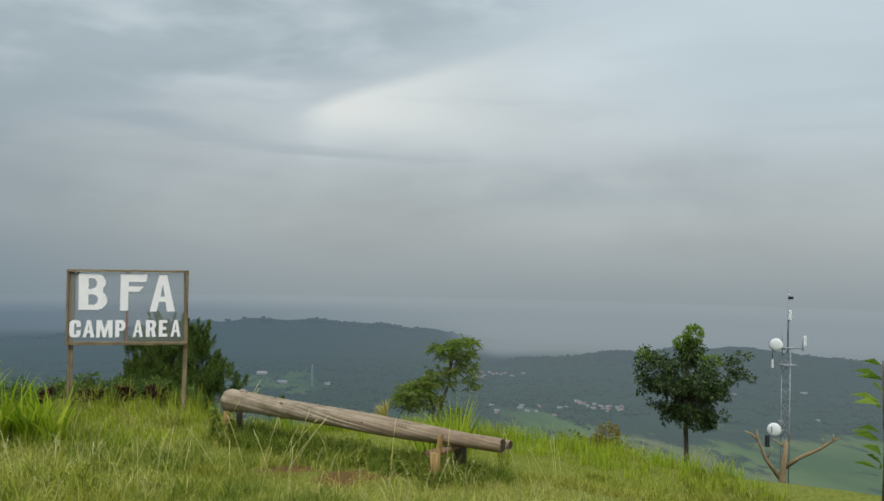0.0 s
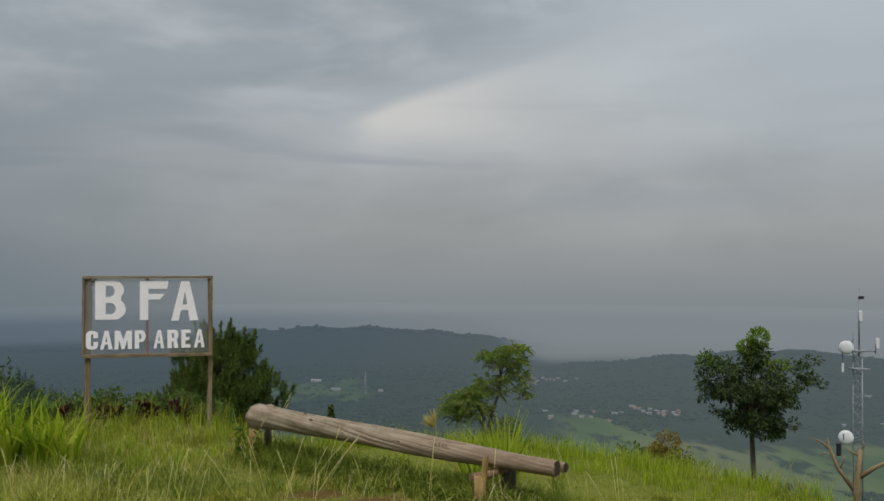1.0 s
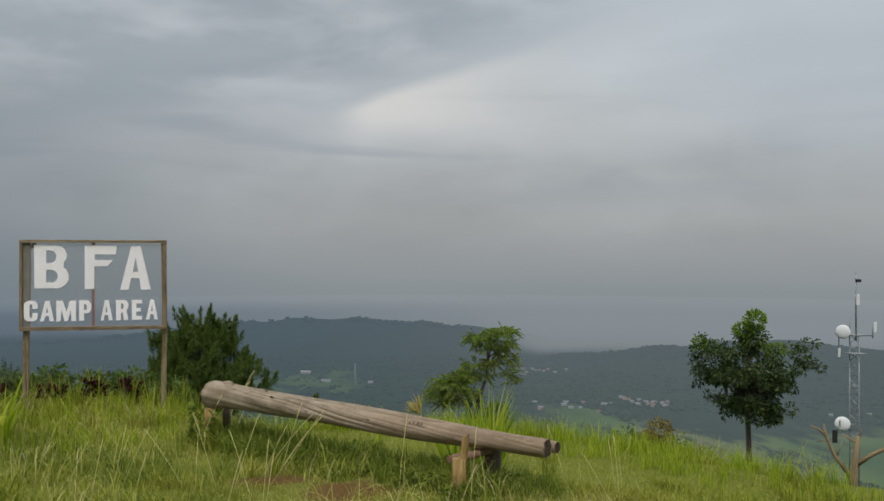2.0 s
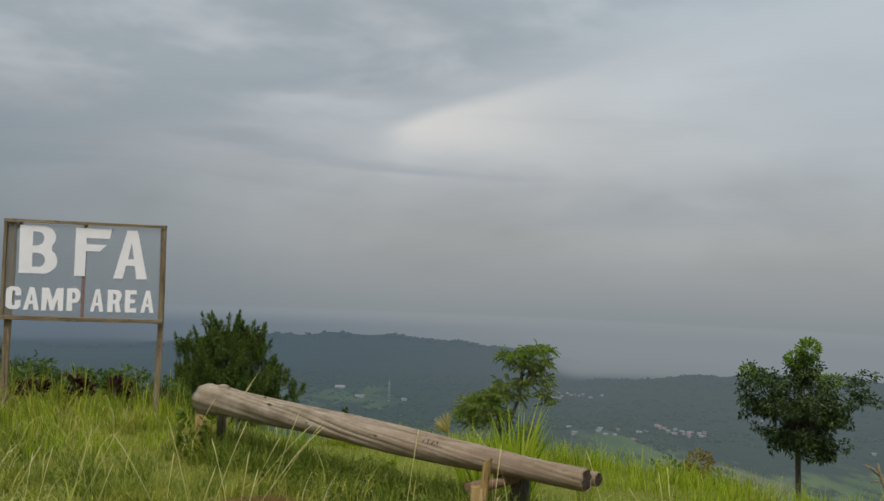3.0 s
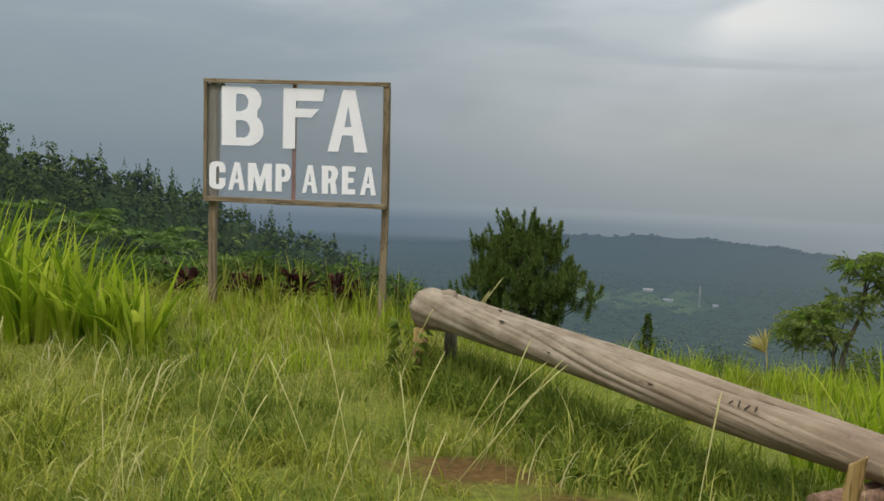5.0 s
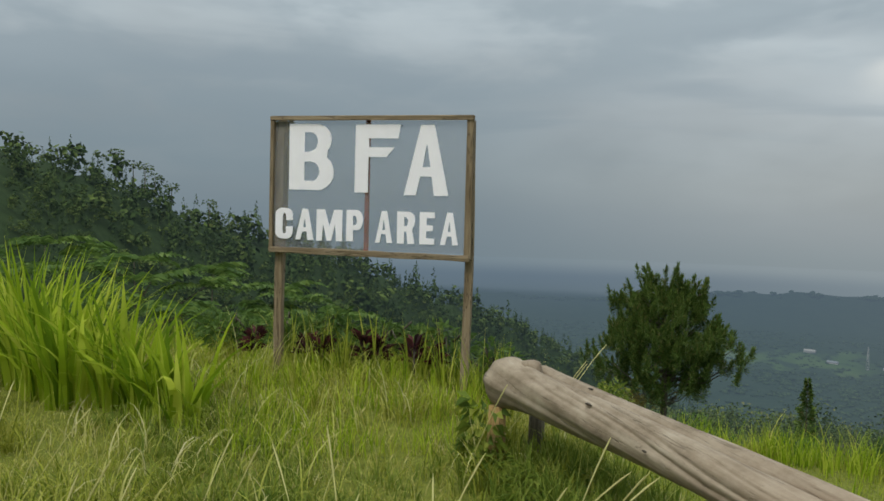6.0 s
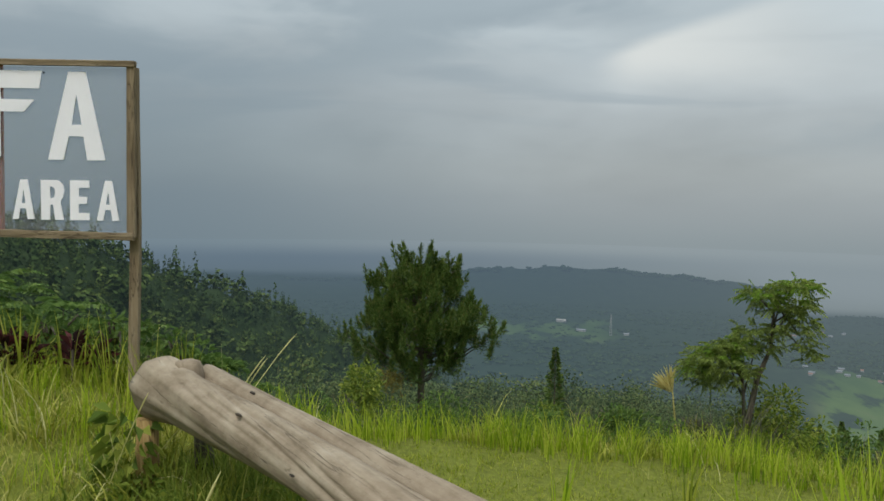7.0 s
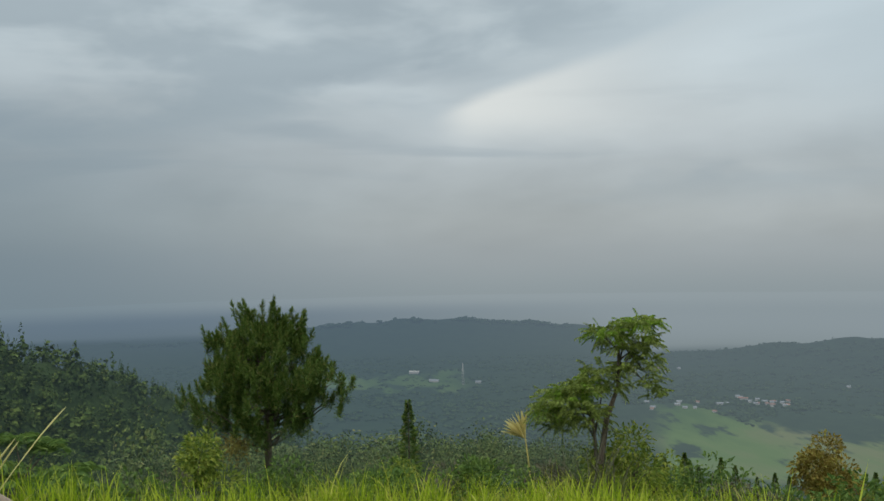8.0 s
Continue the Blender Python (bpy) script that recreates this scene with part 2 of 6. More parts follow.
def land_material():
    m, N, b = material("land", 0.95, 0.1)
    pos = N.add("ShaderNodeNewGeometry").outputs["Position"]
    sep = N.add("ShaderNodeSeparateXYZ")
    N.put(sep.inputs[0], pos)
    ln = N.add("ShaderNodeVectorMath", operation="LENGTH")
    N.put(ln.inputs[0], pos)
    r = ln.outputs["Value"]
    # the clearing: matted grass, with bare red-brown earth where feet have worn it
    fine = N.noise(pos, 22.0, 6, 0.7)
    turf = N.ramp(fine, [(0.3, (0.08, 0.095, 0.018)), (0.55, (0.165, 0.18, 0.03)), (0.75, (0.25, 0.24, 0.06))])
    earth = N.ramp(fine, [(0.3, (0.07, 0.038, 0.012)), (0.55, (0.135, 0.078, 0.026)), (0.8, (0.22, 0.145, 0.06))])
    bare = None
    for cx, cy, rad in ((2.36, -3.62, 0.22), (1.93, -2.98, 0.10), (1.70, -3.0, 0.12), (2.62, -3.6, 0.05)):
        dv = N.add("ShaderNodeVectorMath", operation="DISTANCE")
        N.put(dv.inputs[0], pos)
        dv.inputs[1].default_value = (cx, cy, -0.2)
        one = N.math("SUBTRACT", 1.0, N.smooth(N.math("ADD", dv.outputs["Value"], N.math("MULTIPLY", N.math("SUBTRACT", N.noise(pos, 4.0, 4), 0.5), 0.5)), rad, rad + 0.3))
        bare = one if bare is None else N.math("MAXIMUM", bare, one)
    near = N.mix(bare, turf, earth)
    # scrub on the slopes below
    mid = N.ramp(N.noise(pos, 0.6, 6, 0.7), [(0.3, (0.022, 0.037, 0.012)), (0.55, (0.034, 0.054, 0.017)), (0.75, (0.05, 0.068, 0.024))])
    # the plain: woods, fields and dry plots
    woods = N.ramp(N.noise(pos, 0.03, 8, 0.75), [(0.3, (0.018, 0.033, 0.017)), (0.55, (0.027, 0.046, 0.022)), (0.75, (0.036, 0.058, 0.027))])
    plots = N.ramp(N.noise(N.scaled(pos, (1.0, 0.35, 1.0)), 0.006, 5, 0.6), [(0.35, (0.060, 0.105, 0.026)), (0.52, (0.100, 0.150, 0.038)), (0.68, (0.155, 0.155, 0.065))])
    az = N.math("MULTIPLY", N.math("ARCTAN2", sep.outputs[0], sep.outputs[1]), 57.2958)
    wv = N.math("MULTIPLY", N.math("SUBTRACT", N.noise(N.scaled(pos, (0.6, 0.25, 1.0)), 0.008, 5, 0.65), 0.5), 900.0)
    rr = N.math("ADD", r, wv)
    f1 = N.math("MULTIPLY", N.math("MULTIPLY", N.smooth(rr, 1080, 1180), N.math("SUBTRACT", 1.0, N.smooth(rr, 1560, 1640))), N.smooth(N.math("ADD", az, N.math("MULTIPLY", wv, 0.006)), 21.6, 24.2))
    f2 = N.math("MULTIPLY", N.math("MULTIPLY", N.smooth(rr, 1750, 1800), N.math("SUBTRACT", 1.0, N.smooth(rr, 2000, 2060))),
                N.math("MULTIPLY", N.smooth(az, -2.0, 1.0), N.math("SUBTRACT", 1.0, N.smooth(az, 9.0, 12.0))))
    fields = N.math("MAXIMUM", f1, N.math("MULTIPLY", f2, 0.7))
    gaps = N.smooth(N.noise(N.scaled(pos, (1.0, 0.4, 1.0)), 0.02, 4, 0.6), 0.36, 0.46)
    far = N.mix(N.math("MULTIPLY", fields, gaps), woods, plots)
    home = N.add("ShaderNodeVectorMath", "DISTANCE")
    N.put(home.inputs[0], pos)
    home.inputs[1].default_value = (2.0, -10.0, 0.0)
    c = N.mix(N.smooth(home.outputs["Value"], 13.5, 20.0), near, mid)
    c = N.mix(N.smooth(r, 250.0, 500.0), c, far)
    N.put(b.inputs["Base Color"], c)
    bump(N, b, fine, 0.6, 0.03)
    painted_haze(N, b.outputs[0])
    return m


def far_leaf(name, stops, reach=2700.0):
    m, N, b = material(name, 0.9, 0.1)
    geo = N.add("ShaderNodeNewGeometry")
    c = N.ramp(geo.outputs["Random Per Island"], stops)
    N.put(b.inputs["Base Color"], N.mix(N.smooth(N.noise(geo.outputs["Position"], 0.16, 4, 0.7), 0.36, 0.62), N.mix(1.0, c, (0.6, 0.65, 0.66), "MULTIPLY"), N.mix(1.0, c, (1.35, 1.25, 1.1), "MULTIPLY")))
    painted_haze(N, b.outputs[0], reach)
    return m


LAND = land_material()
GRASS = leafy("grass_blades", [(0.0, (0.13, 0.165, 0.017)), (0.35, (0.235, 0.265, 0.028)), (0.7, (0.335, 0.35, 0.048)), (0.9, (0.45, 0.405, 0.11)), (1.0, (0.53, 0.46, 0.20))], 0.4,
              field=(0.55, [(0.0, (0.26, 0.27, 0.038)), (0.4, (0.38, 0.38, 0.065)), (0.75, (0.51, 0.46, 0.13)), (1.0, (0.62, 0.54, 0.27))]))
LAWN = leafy("lawn_blades", [(0.0, (0.175, 0.22, 0.020)), (0.5, (0.275, 0.32, 0.032)), (1.0, (0.42, 0.42, 0.075))], 0.4)
WORN = leafy("worn_blades", [(0.0, (0.17, 0.16, 0.028)), (0.4, (0.265, 0.245, 0.044)), (0.8, (0.36, 0.315, 0.082)), (1.0, (0.46, 0.395, 0.16))], 0.35,
             field=(0.9, [(0.0, (0.15, 0.18, 0.022)), (0.5, (0.25, 0.275, 0.036)), (1.0, (0.37, 0.36, 0.07))]))
LUSH = leafy("lush_blades", [(0.0, (0.09, 0.13, 0.014)), (0.45, (0.23, 0.275, 0.026)), (0.8, (0.43, 0.44, 0.06)), (1.0, (0.58, 0.54, 0.14))], 0.45,
             field=(0.8, [(0.0, (0.18, 0.20, 0.022)), (0.6, (0.32, 0.33, 0.042)), (1.0, (0.49, 0.46, 0.11))]))
DEEP = leafy("deep_green_blades", [(0.0, (0.09, 0.14, 0.018)), (0.5, (0.17, 0.225, 0.030)), (1.0, (0.28, 0.32, 0.055))], 0.4)
TALL = leafy("tall_grass_blades", [(0.0, (0.14, 0.232, 0.012)), (0.5, (0.335, 0.44, 0.022)), (1.0, (0.54, 0.575, 0.075))], 0.6)
PALE = leafy("pale_blades", [(0.0, (0.30, 0.33, 0.04)), (0.5, (0.44, 0.44, 0.09)), (0.8, (0.55, 0.51, 0.19)), (1.0, (0.60, 0.54, 0.30))], 0.4)
STRAW = leafy("dry_stalks", [(0.0, (0.46, 0.43, 0.15)), (0.6, (0.60, 0.55, 0.24)), (1.0, (0.68, 0.62, 0.34))], 0.3)
NEEDLE = leafy("pine_needles", [(0.0, (0.05, 0.088, 0.018)), (0.5, (0.095, 0.15, 0.03)), (0.85, (0.15, 0.205, 0.042)), (1.0, (0.20, 0.175, 0.06))], 0.3, 0.6)
MANGO = leafy("dark_leaves", [(0.0, (0.028, 0.048, 0.015)), (0.6, (0.054, 0.086, 0.024)), (1.0, (0.110, 0.150, 0.036))], 0.25, 0.4, 0.3)
FRESH = leafy("fresh_leaves", [(0.0, (0.11, 0.19, 0.022)), (0.6, (0.20, 0.31, 0.038)), (1.0, (0.30, 0.40, 0.07))], 0.5, 0.45)
SHRUB = leafy("shrub_leaves", [(0.0, (0.085, 0.135, 0.022)), (0.6, (0.19, 0.245, 0.035)), (1.0, (0.33, 0.35, 0.065))], 0.4)
FERN = leafy("fern_leaves", [(0.0, (0.055, 0.10, 0.022)), (0.6, (0.10, 0.165, 0.036)), (1.0, (0.18, 0.25, 0.06))], 0.35)
AIRY = leafy("feathery_leaves", [(0.0, (0.12, 0.155, 0.042)), (0.5, (0.22, 0.275, 0.065)), (1.0, (0.35, 0.41, 0.10))], 0.5)
RUSTY = leafy("rusty_leaves", [(0.0, (0.12, 0.095, 0.022)), (0.5, (0.24, 0.175, 0.038)), (1.0, (0.30, 0.28, 0.065))], 0.35)
WINE = leafy("wine_red_leaves", [(0.0, (0.022, 0.010, 0.010)), (0.6, (0.055, 0.018, 0.018)), (1.0, (0.13, 0.04, 0.042))], 0.25)
DRYPALM = leafy("dry_palm", [(0.0, (0.42, 0.36, 0.11)), (1.0, (0.66, 0.57, 0.24))], 0.45)
GREYLEAF = leafy("withered_leaves", [(0.0, (0.07, 0.075, 0.04)), (1.0, (0.17, 0.16, 0.10))], 0.3)
BARK = woody("bark", (0.05, 0.04, 0.03), (0.11, 0.09, 0.065), (0.20, 0.17, 0.13))
DEADWOOD = woody("dead_wood", (0.16, 0.11, 0.06), (0.30, 0.22, 0.12), (0.42, 0.33, 0.20))
LOGWOOD = log_wood()
LOGEND = speckled("cut_end", (0.022, 0.016, 0.011), (0.065, 0.045, 0.03), 22)
STAKE = woody("yellowed_stake", (0.17, 0.10, 0.035), (0.32, 0.21, 0.08), (0.44, 0.32, 0.15))
SIGNWOOD = woody("sign_timber", (0.12, 0.085, 0.05), (0.23, 0.17, 0.105), (0.34, 0.27, 0.18))
RAILWOOD = woody("rail_timber", (0.12, 0.085, 0.05), (0.23, 0.17, 0.105), (0.34, 0.27, 0.18), along=(14, 1, 1))
REDWOOD = woody("red_batten", (0.20, 0.052, 0.03), (0.32, 0.085, 0.05), (0.42, 0.14, 0.09))
PINKWOOD = woody("crossbar_timber", (0.13, 0.07, 0.045), (0.23, 0.135, 0.09), (0.33, 0.22, 0.15))
WHITE = speckled("white_letters", (0.86, 0.815, 0.855), (0.92, 0.875, 0.915), 6, 0.6, 0.05)
DISH = speckled("white_dish", (0.70, 0.70, 0.70), (0.82, 0.82, 0.82), 4, 0.4, 0.05)
STEEL = speckled("galvanised_steel", (0.22, 0.23, 0.24), (0.36, 0.37, 0.38), 9, 0.5, 0.1, 0.6)
BLACK = speckled("black_plastic", (0.02, 0.02, 0.02), (0.04, 0.04, 0.04), 9, 0.5)
HILLGREEN = far_leaf("hill_leaves", [(0.0, (0.040, 0.066, 0.016)), (0.5, (0.060, 0.092, 0.022)), (0.85, (0.084, 0.118, 0.030)), (1.0, (0.110, 0.138, 0.040))], 2400)
HILLPINE = far_leaf("hill_needles", [(0.0, (0.032, 0.056, 0.016)), (0.6, (0.048, 0.078, 0.022)), (1.0, (0.068, 0.10, 0.030))], 2400)
PLAINWOOD = far_leaf("plain_trees", [(0.0, (0.028, 0.050, 0.022)), (0.6, (0.038, 0.064, 0.028)), (1.0, (0.052, 0.080, 0.034))])
SLOPEGREEN = far_leaf("slope_leaves", [(0.0, (0.046, 0.074, 0.024)), (0.5, (0.074, 0.106, 0.034)), (0.85, (0.100, 0.126, 0.044)), (1.0, (0.135, 0.138, 0.058))], 1100)


def far_plain(name, c):
    m, N, b = material(name, 0.9, 0.1)
    pos = N.add("ShaderNodeNewGeometry").outputs["Position"]
    N.put(b.inputs["Base Color"], N.mix(N.noise(pos, 0.3, 3), c, tuple(v * 0.75 for v in c)))
    painted_haze(N, b.outputs[0])
    return m


HOUSEWALL = far_plain("house_wall", (0.48, 0.45, 0.41))
HOUSEROOF = far_plain("tile_roof", (0.34, 0.19, 0.14))
TINROOF = far_plain("tin_roof", (0.32, 0.33, 0.35))


def acrylic():
    """Clear weathered plastic sheet: mostly see-through, a little milky."""
    m, N, b = material("clear_sheet", 0.25, 0.4)
    pos = N.add("ShaderNodeTexCoord").outputs["Object"]
    b.inputs["Base Color"].default_value = (0.42, 0.43, 0.45, 1)
    tr = N.add("ShaderNodeBsdfTransparent")
    tr.inputs[0].default_value = (0.90, 0.91, 0.92, 1)
    mx = N.add("ShaderNodeMixShader")
    N.put(mx.inputs[0], N.math("ADD", 0.07, N.math("MULTIPLY", N.noise(pos, 2.5, 5, 0.6), 0.17)))
    N.l.new(tr.outputs[0], mx.inputs[1])
    N.l.new(b.outputs[0], mx.inputs[2])
    N.l.new(mx.outputs[0], N.n["Material Output"].inputs[0])
    return m


SHEET = acrylic()


# ---- mesh helpers ----
def mesh_of(name, verts, faces, mat, smooth=False):
    me = bpy.data.meshes.new(name)
    verts = np.asarray(verts, np.float32)
    flat = np.concatenate([np.asarray(f, np.int32).ravel() for f in faces])
    sizes = np.concatenate([np.full(len(f), np.asarray(f).shape[1], np.int32) for f in faces])
    me.vertices.add(len(verts))
    me.vertices.foreach_set("co", verts.ravel())
    me.loops.add(len(flat))
    me.loops.foreach_set("vertex_index", flat)
    me.polygons.add(len(sizes))
    me.polygons.foreach_set("loop_start", np.r_[0, np.cumsum(sizes)[:-1]].astype(np.int32))
    me.polygons.foreach_set("loop_total", sizes)
    me.polygons.foreach_set("use_smooth", np.full(len(sizes), smooth))
    me.materials.append(mat)
    me.update(calc_edges=True)
    return me


def part(name, bm, mat, parent, label=""):
    """One mesh object under a thing or a part, from a bmesh or a mesh."""
    if isinstance(bm, bmesh.types.BMesh):
        me = bpy.data.meshes.new(name)
        bm.to_mesh(me)
        bm.free()
        me.materials.append(mat)
    else:
        me = bm
    ob = new(name, me)
    ob.parent = parent
    return tagged(ob, label) if label else ob


def thing(name, place, label, category, group="", kind=""):
    ob = new(name)
    ob.location = place
    return tagged(ob, label, category, group, kind)


def box(size, centre=(0, 0, 0), bevel=0.004, wear=0.0):
    bm = bmesh.new()
    bmesh.ops.create_cube(bm, size=1)
    bmesh.ops.scale(bm, vec=size, verts=bm.verts)
    if bevel:
        bmesh.ops.bevel(bm, geom=bm.edges[:], offset=bevel, segments=2, affect="EDGES", profile=0.6)
    if wear:
        for v in bm.verts:
            v.co += Vector((random.uniform(-wear, wear), random.uniform(-wear, wear), random.uniform(-wear, wear)))
    bmesh.ops.translate(bm, vec=centre, verts=bm.verts)
    return bm


def tube(points, radii, sides=10, rough=0.0, caps=True, twist=0.0, lumps=None):
    """A round bar through the points; rough: unevenness as a share of the radius."""
    bm = bmesh.new()
    rings = []
    pts = [Vector(p) for p in points]
    ref = Vector((0.31, 0.95, 0.05))
    for i, p in enumerate(pts):
        d = (pts[min(i + 1, len(pts) - 1)] - pts[max(i - 1, 0)]).normalized()
        u = d.cross(ref).normalized()
        w = d.cross(u)
        ring = []
        for k in range(sides):
            a = 2 * math.pi * k / sides
            q = radii[i]
            if rough:
                q *= 1 + rough * noise.noise(Vector((math.cos(a) * 1.6, math.sin(a) * 1.6, i * 0.45 + len(pts))))
            if lumps:
                q *= lumps(i / (len(pts) - 1), a + twist * i)
            ring.append(bm.verts.new(p + (u * math.cos(a) + w * math.sin(a)) * q))
        rings.append(ring)
    for a, b in zip(rings, rings[1:]):
        for k in range(sides):
            f = bm.faces.new((a[k], a[(k + 1) % sides], b[(k + 1) % sides], b[k]))
            f.smooth = True
    if caps:
        bm.faces.new(rings[0][::-1])
        bm.faces.new(rings[-1])
    bmesh.ops.recalc_face_normals(bm, faces=bm.faces)
    return bm


def join(*bms):
    out = bmesh.new()
    for b in bms:
        me = bpy.data.meshes.new("tmp")
        b.to_mesh(me)
        b.free()
        out.from_mesh(me)
        bpy.data.meshes.remove(me)
    return out


def unit(v):
    return v / np.maximum(np.linalg.norm(v, axis=-1, keepdims=True), 1e-9)


def leaf_arrays(base, way, length, width, fold=0.25, droop=0.15):
    """Folded diamond leaves: n bases, n directions. Gives verts and quads."""
    n = len(base)
    way = unit(way)
    side = unit(np.cross(way, unit(rng.normal(size=(n, 3)) + [0, 0, 1.2])))
    up = np.cross(side, way)
    length, width = np.broadcast_to(length, n)[:, None], np.broadcast_to(width, n)[:, None]
    tip = base + way * length - [0, 0, 1] * (droop * length)
    midp = base + way * length * 0.5
    l = midp + side * width * 0.5 + up * width * fold
    r = midp - side * width * 0.5 + up * width * fold
    v = np.stack([base, l, tip, r], 1).reshape(-1, 3)
    i = np.arange(n)[:, None] * 4
    return v, np.concatenate([np.concatenate([i, i + 1, i + 2], 1), np.concatenate([i, i + 2, i + 3], 1)])


def blade_arrays(base, lean, length, width, bend, segs=3):
    """Grass blades: bent strips that end in a point. lean: unit horizontal directions."""
    n = len(base)
    lean3 = np.concatenate([lean, np.zeros((n, 1))], 1)
    side = np.concatenate([-lean[:, 1:], lean[:, :1], np.zeros((n, 1))], 1)
    turn = rng.normal(size=(n, 1)) * 0.8
    side = unit(side * np.cos(turn) + lean3 * np.sin(turn))
    rows, p = [], base.copy()
    step = length[:, None] / segs
    for k in range(segs + 1):
        w = width[:, None] * (1 - (k / segs) ** 1.5) * 0.5
        if k < segs:
            rows += [p - side * w, p + side * w]
        else:
            rows += [p]
        ang = (bend * (k + 0.5) / segs)[:, None]
        p = p + step * (lean3 * np.sin(ang) + np.array([0, 0, 1.0]) * np.cos(ang))
    per = 2 * segs + 1
    v = np.stack(rows, 1).reshape(-1, 3)
    i = np.arange(n)[:, None] * per
    quads = np.concatenate([np.concatenate([i + 2 * k, i + 2 * k + 1, i + 2 * k + 3, i + 2 * k + 2], 1) for k in range(segs - 1)])
    tris = np.concatenate([i + 2 * segs - 2, i + 2 * segs - 1, i + 2 * segs], 1)
    return v, quads, tris


# ---- the lie of the land ----
O = np.array([2.5, -5.5])
EDGE_AZ = [-180, -120, -80, -55, -39, -20, -4, 12, 27, 45, 59, 80, 110, 140, 180]
EDGE_R = [60, 40, 14, 9.5, 8.6, 7.4, 7.3, 7.3, 7.2, 6.4, 6.0, 7, 14, 40, 60]
HILL_AZ = [-180, -120, -75, -60, -45, -38.7, -32.5, -25.6, -20, -15, -11, -7.3, -2, 4, 12]
HILL_EL = [9, 9, 9, 7.0, 4.9, 3.2, 0.8, -0.7, -3.1, -5.05, -6.9, -8.6, -11.0, -13.5, -18]
HILL_R = [120, 120, 110, 115, 130, 145, 165, 195, 225, 260, 290, 320, 380, 450, 500]
RIDGE_AZ = [-60, -35, -25, -18, -8.4, -3, 0.4, 5.9, 11, 15.2, 18.8, 24, 30, 45, 70]
RIDGE_EL = [-3.5, -4.0, -4.5, -4.7, -5.2, -4.9, -4.5, -4.17, -4.12, -4.55, -4.85, -5.8, -6.8, -8, -8]
NEAR_AZ = [10, 16, 20, 23.3, 26.9, 31, 37, 42, 50, 62, 80]
NEAR_EL = [-10, -8.4, -7.3, -6.6, -6.2, -5.65, -5.2, -5.55, -6.3, -5.8, -6]


def smax(a, b, k):
    h = np.clip(0.5 + 0.5 * (a - b) / k, 0, 1)
    return b + (a - b) * h + k * h * (1 - h)


def wave(x, y, s, seed):
    a = np.array([0.7, 1.3, 2.1, 3.3, 5.1]) + seed
    return sum(np.sin(x / s * f * np.cos(a[i]) + y / s * f * np.sin(a[i]) + 7 * a[i]) / f for i, f in enumerate((1.0, 1.7, 2.9, 4.3, 7.1)))


def smooth01(t):
    t = np.clip(t, 0, 1)
    return t * t * (3 - 2 * t)


def ground_z(x, y):
    x, y = np.asarray(x, float), np.asarray(y, float)
    dx, dy = x - O[0], y - O[1]
    r, az = np.hypot(dx, dy), np.degrees(np.arctan2(dx, dy))
    top = -0.17 + 0.18 * np.clip(-8.2 - y, 0, 9) + 0.02 * np.clip(-8.2 - y, 0, None)
    behind = (x - 1.29) * 0.782 + (y + 1.03) * 0.622
    top = top + 0.27 * np.exp(-((x + 0.6) ** 2 / 4.0 + (y - 0.1) ** 2 / 1.6)) - 0.56 * smooth01((behind - 0.05) / 2.5)
    top = top + 0.018 * wave(x, y, 0.35, 0.2) + 0.02 * wave(x, y, 1.1, 1.0)
    s = np.maximum(r - np.interp(az, EDGE_AZ, EDGE_R), 0)
    drop = 0.27 * s + 0.09 * (1 - np.exp(-s / 9.0)) * 9.0
    z = top - drop + 0.06 * np.minimum(s, 12) / 3 * wave(x, y, 5.0, 2.0) * 0.4
    z = smax(z, -285 + 6 * wave(x, y, 330.0, 0.4), 40)
    hr = np.interp(az, HILL_AZ, HILL_R)
    crest = hr * np.tan(np.radians(np.interp(az, HILL_AZ, HILL_EL))) - 3.7
    hill = crest - np.where(r < hr, 0.42, 0.30) * np.abs(r - hr) + 1.6 * wave(x, y, 28.0, 1.7)
    hill = np.where(r > 35, hill, -400)
    z = smax(z, hill, 4.0)
    for tab_az, tab_el, rc, lo in ((RIDGE_AZ, RIDGE_EL, 2900.0, 1.0), (NEAR_AZ, NEAR_EL, 2250.0, 0.7)):
        c = rc * np.tan(np.radians(np.interp(az, tab_az, tab_el) - 0.2)) + 2 + lo * 4.0 * wave(x, y, 160.0, 0.9) + 3.0 * wave(x, y, 30.0, 1.9)
        z = smax(z, c - 0.22 * np.abs(r - rc) + lo * 7 * wave(x, y, 190.0, 2.2) * np.clip(np.abs(r - rc) / 300, 0, 1), 18)
    return np.where(r > 3300, smax(z, -310 + (r - 3300) * 0.045 + 2 * wave(x, y, 400.0, 0.1), 25), z)


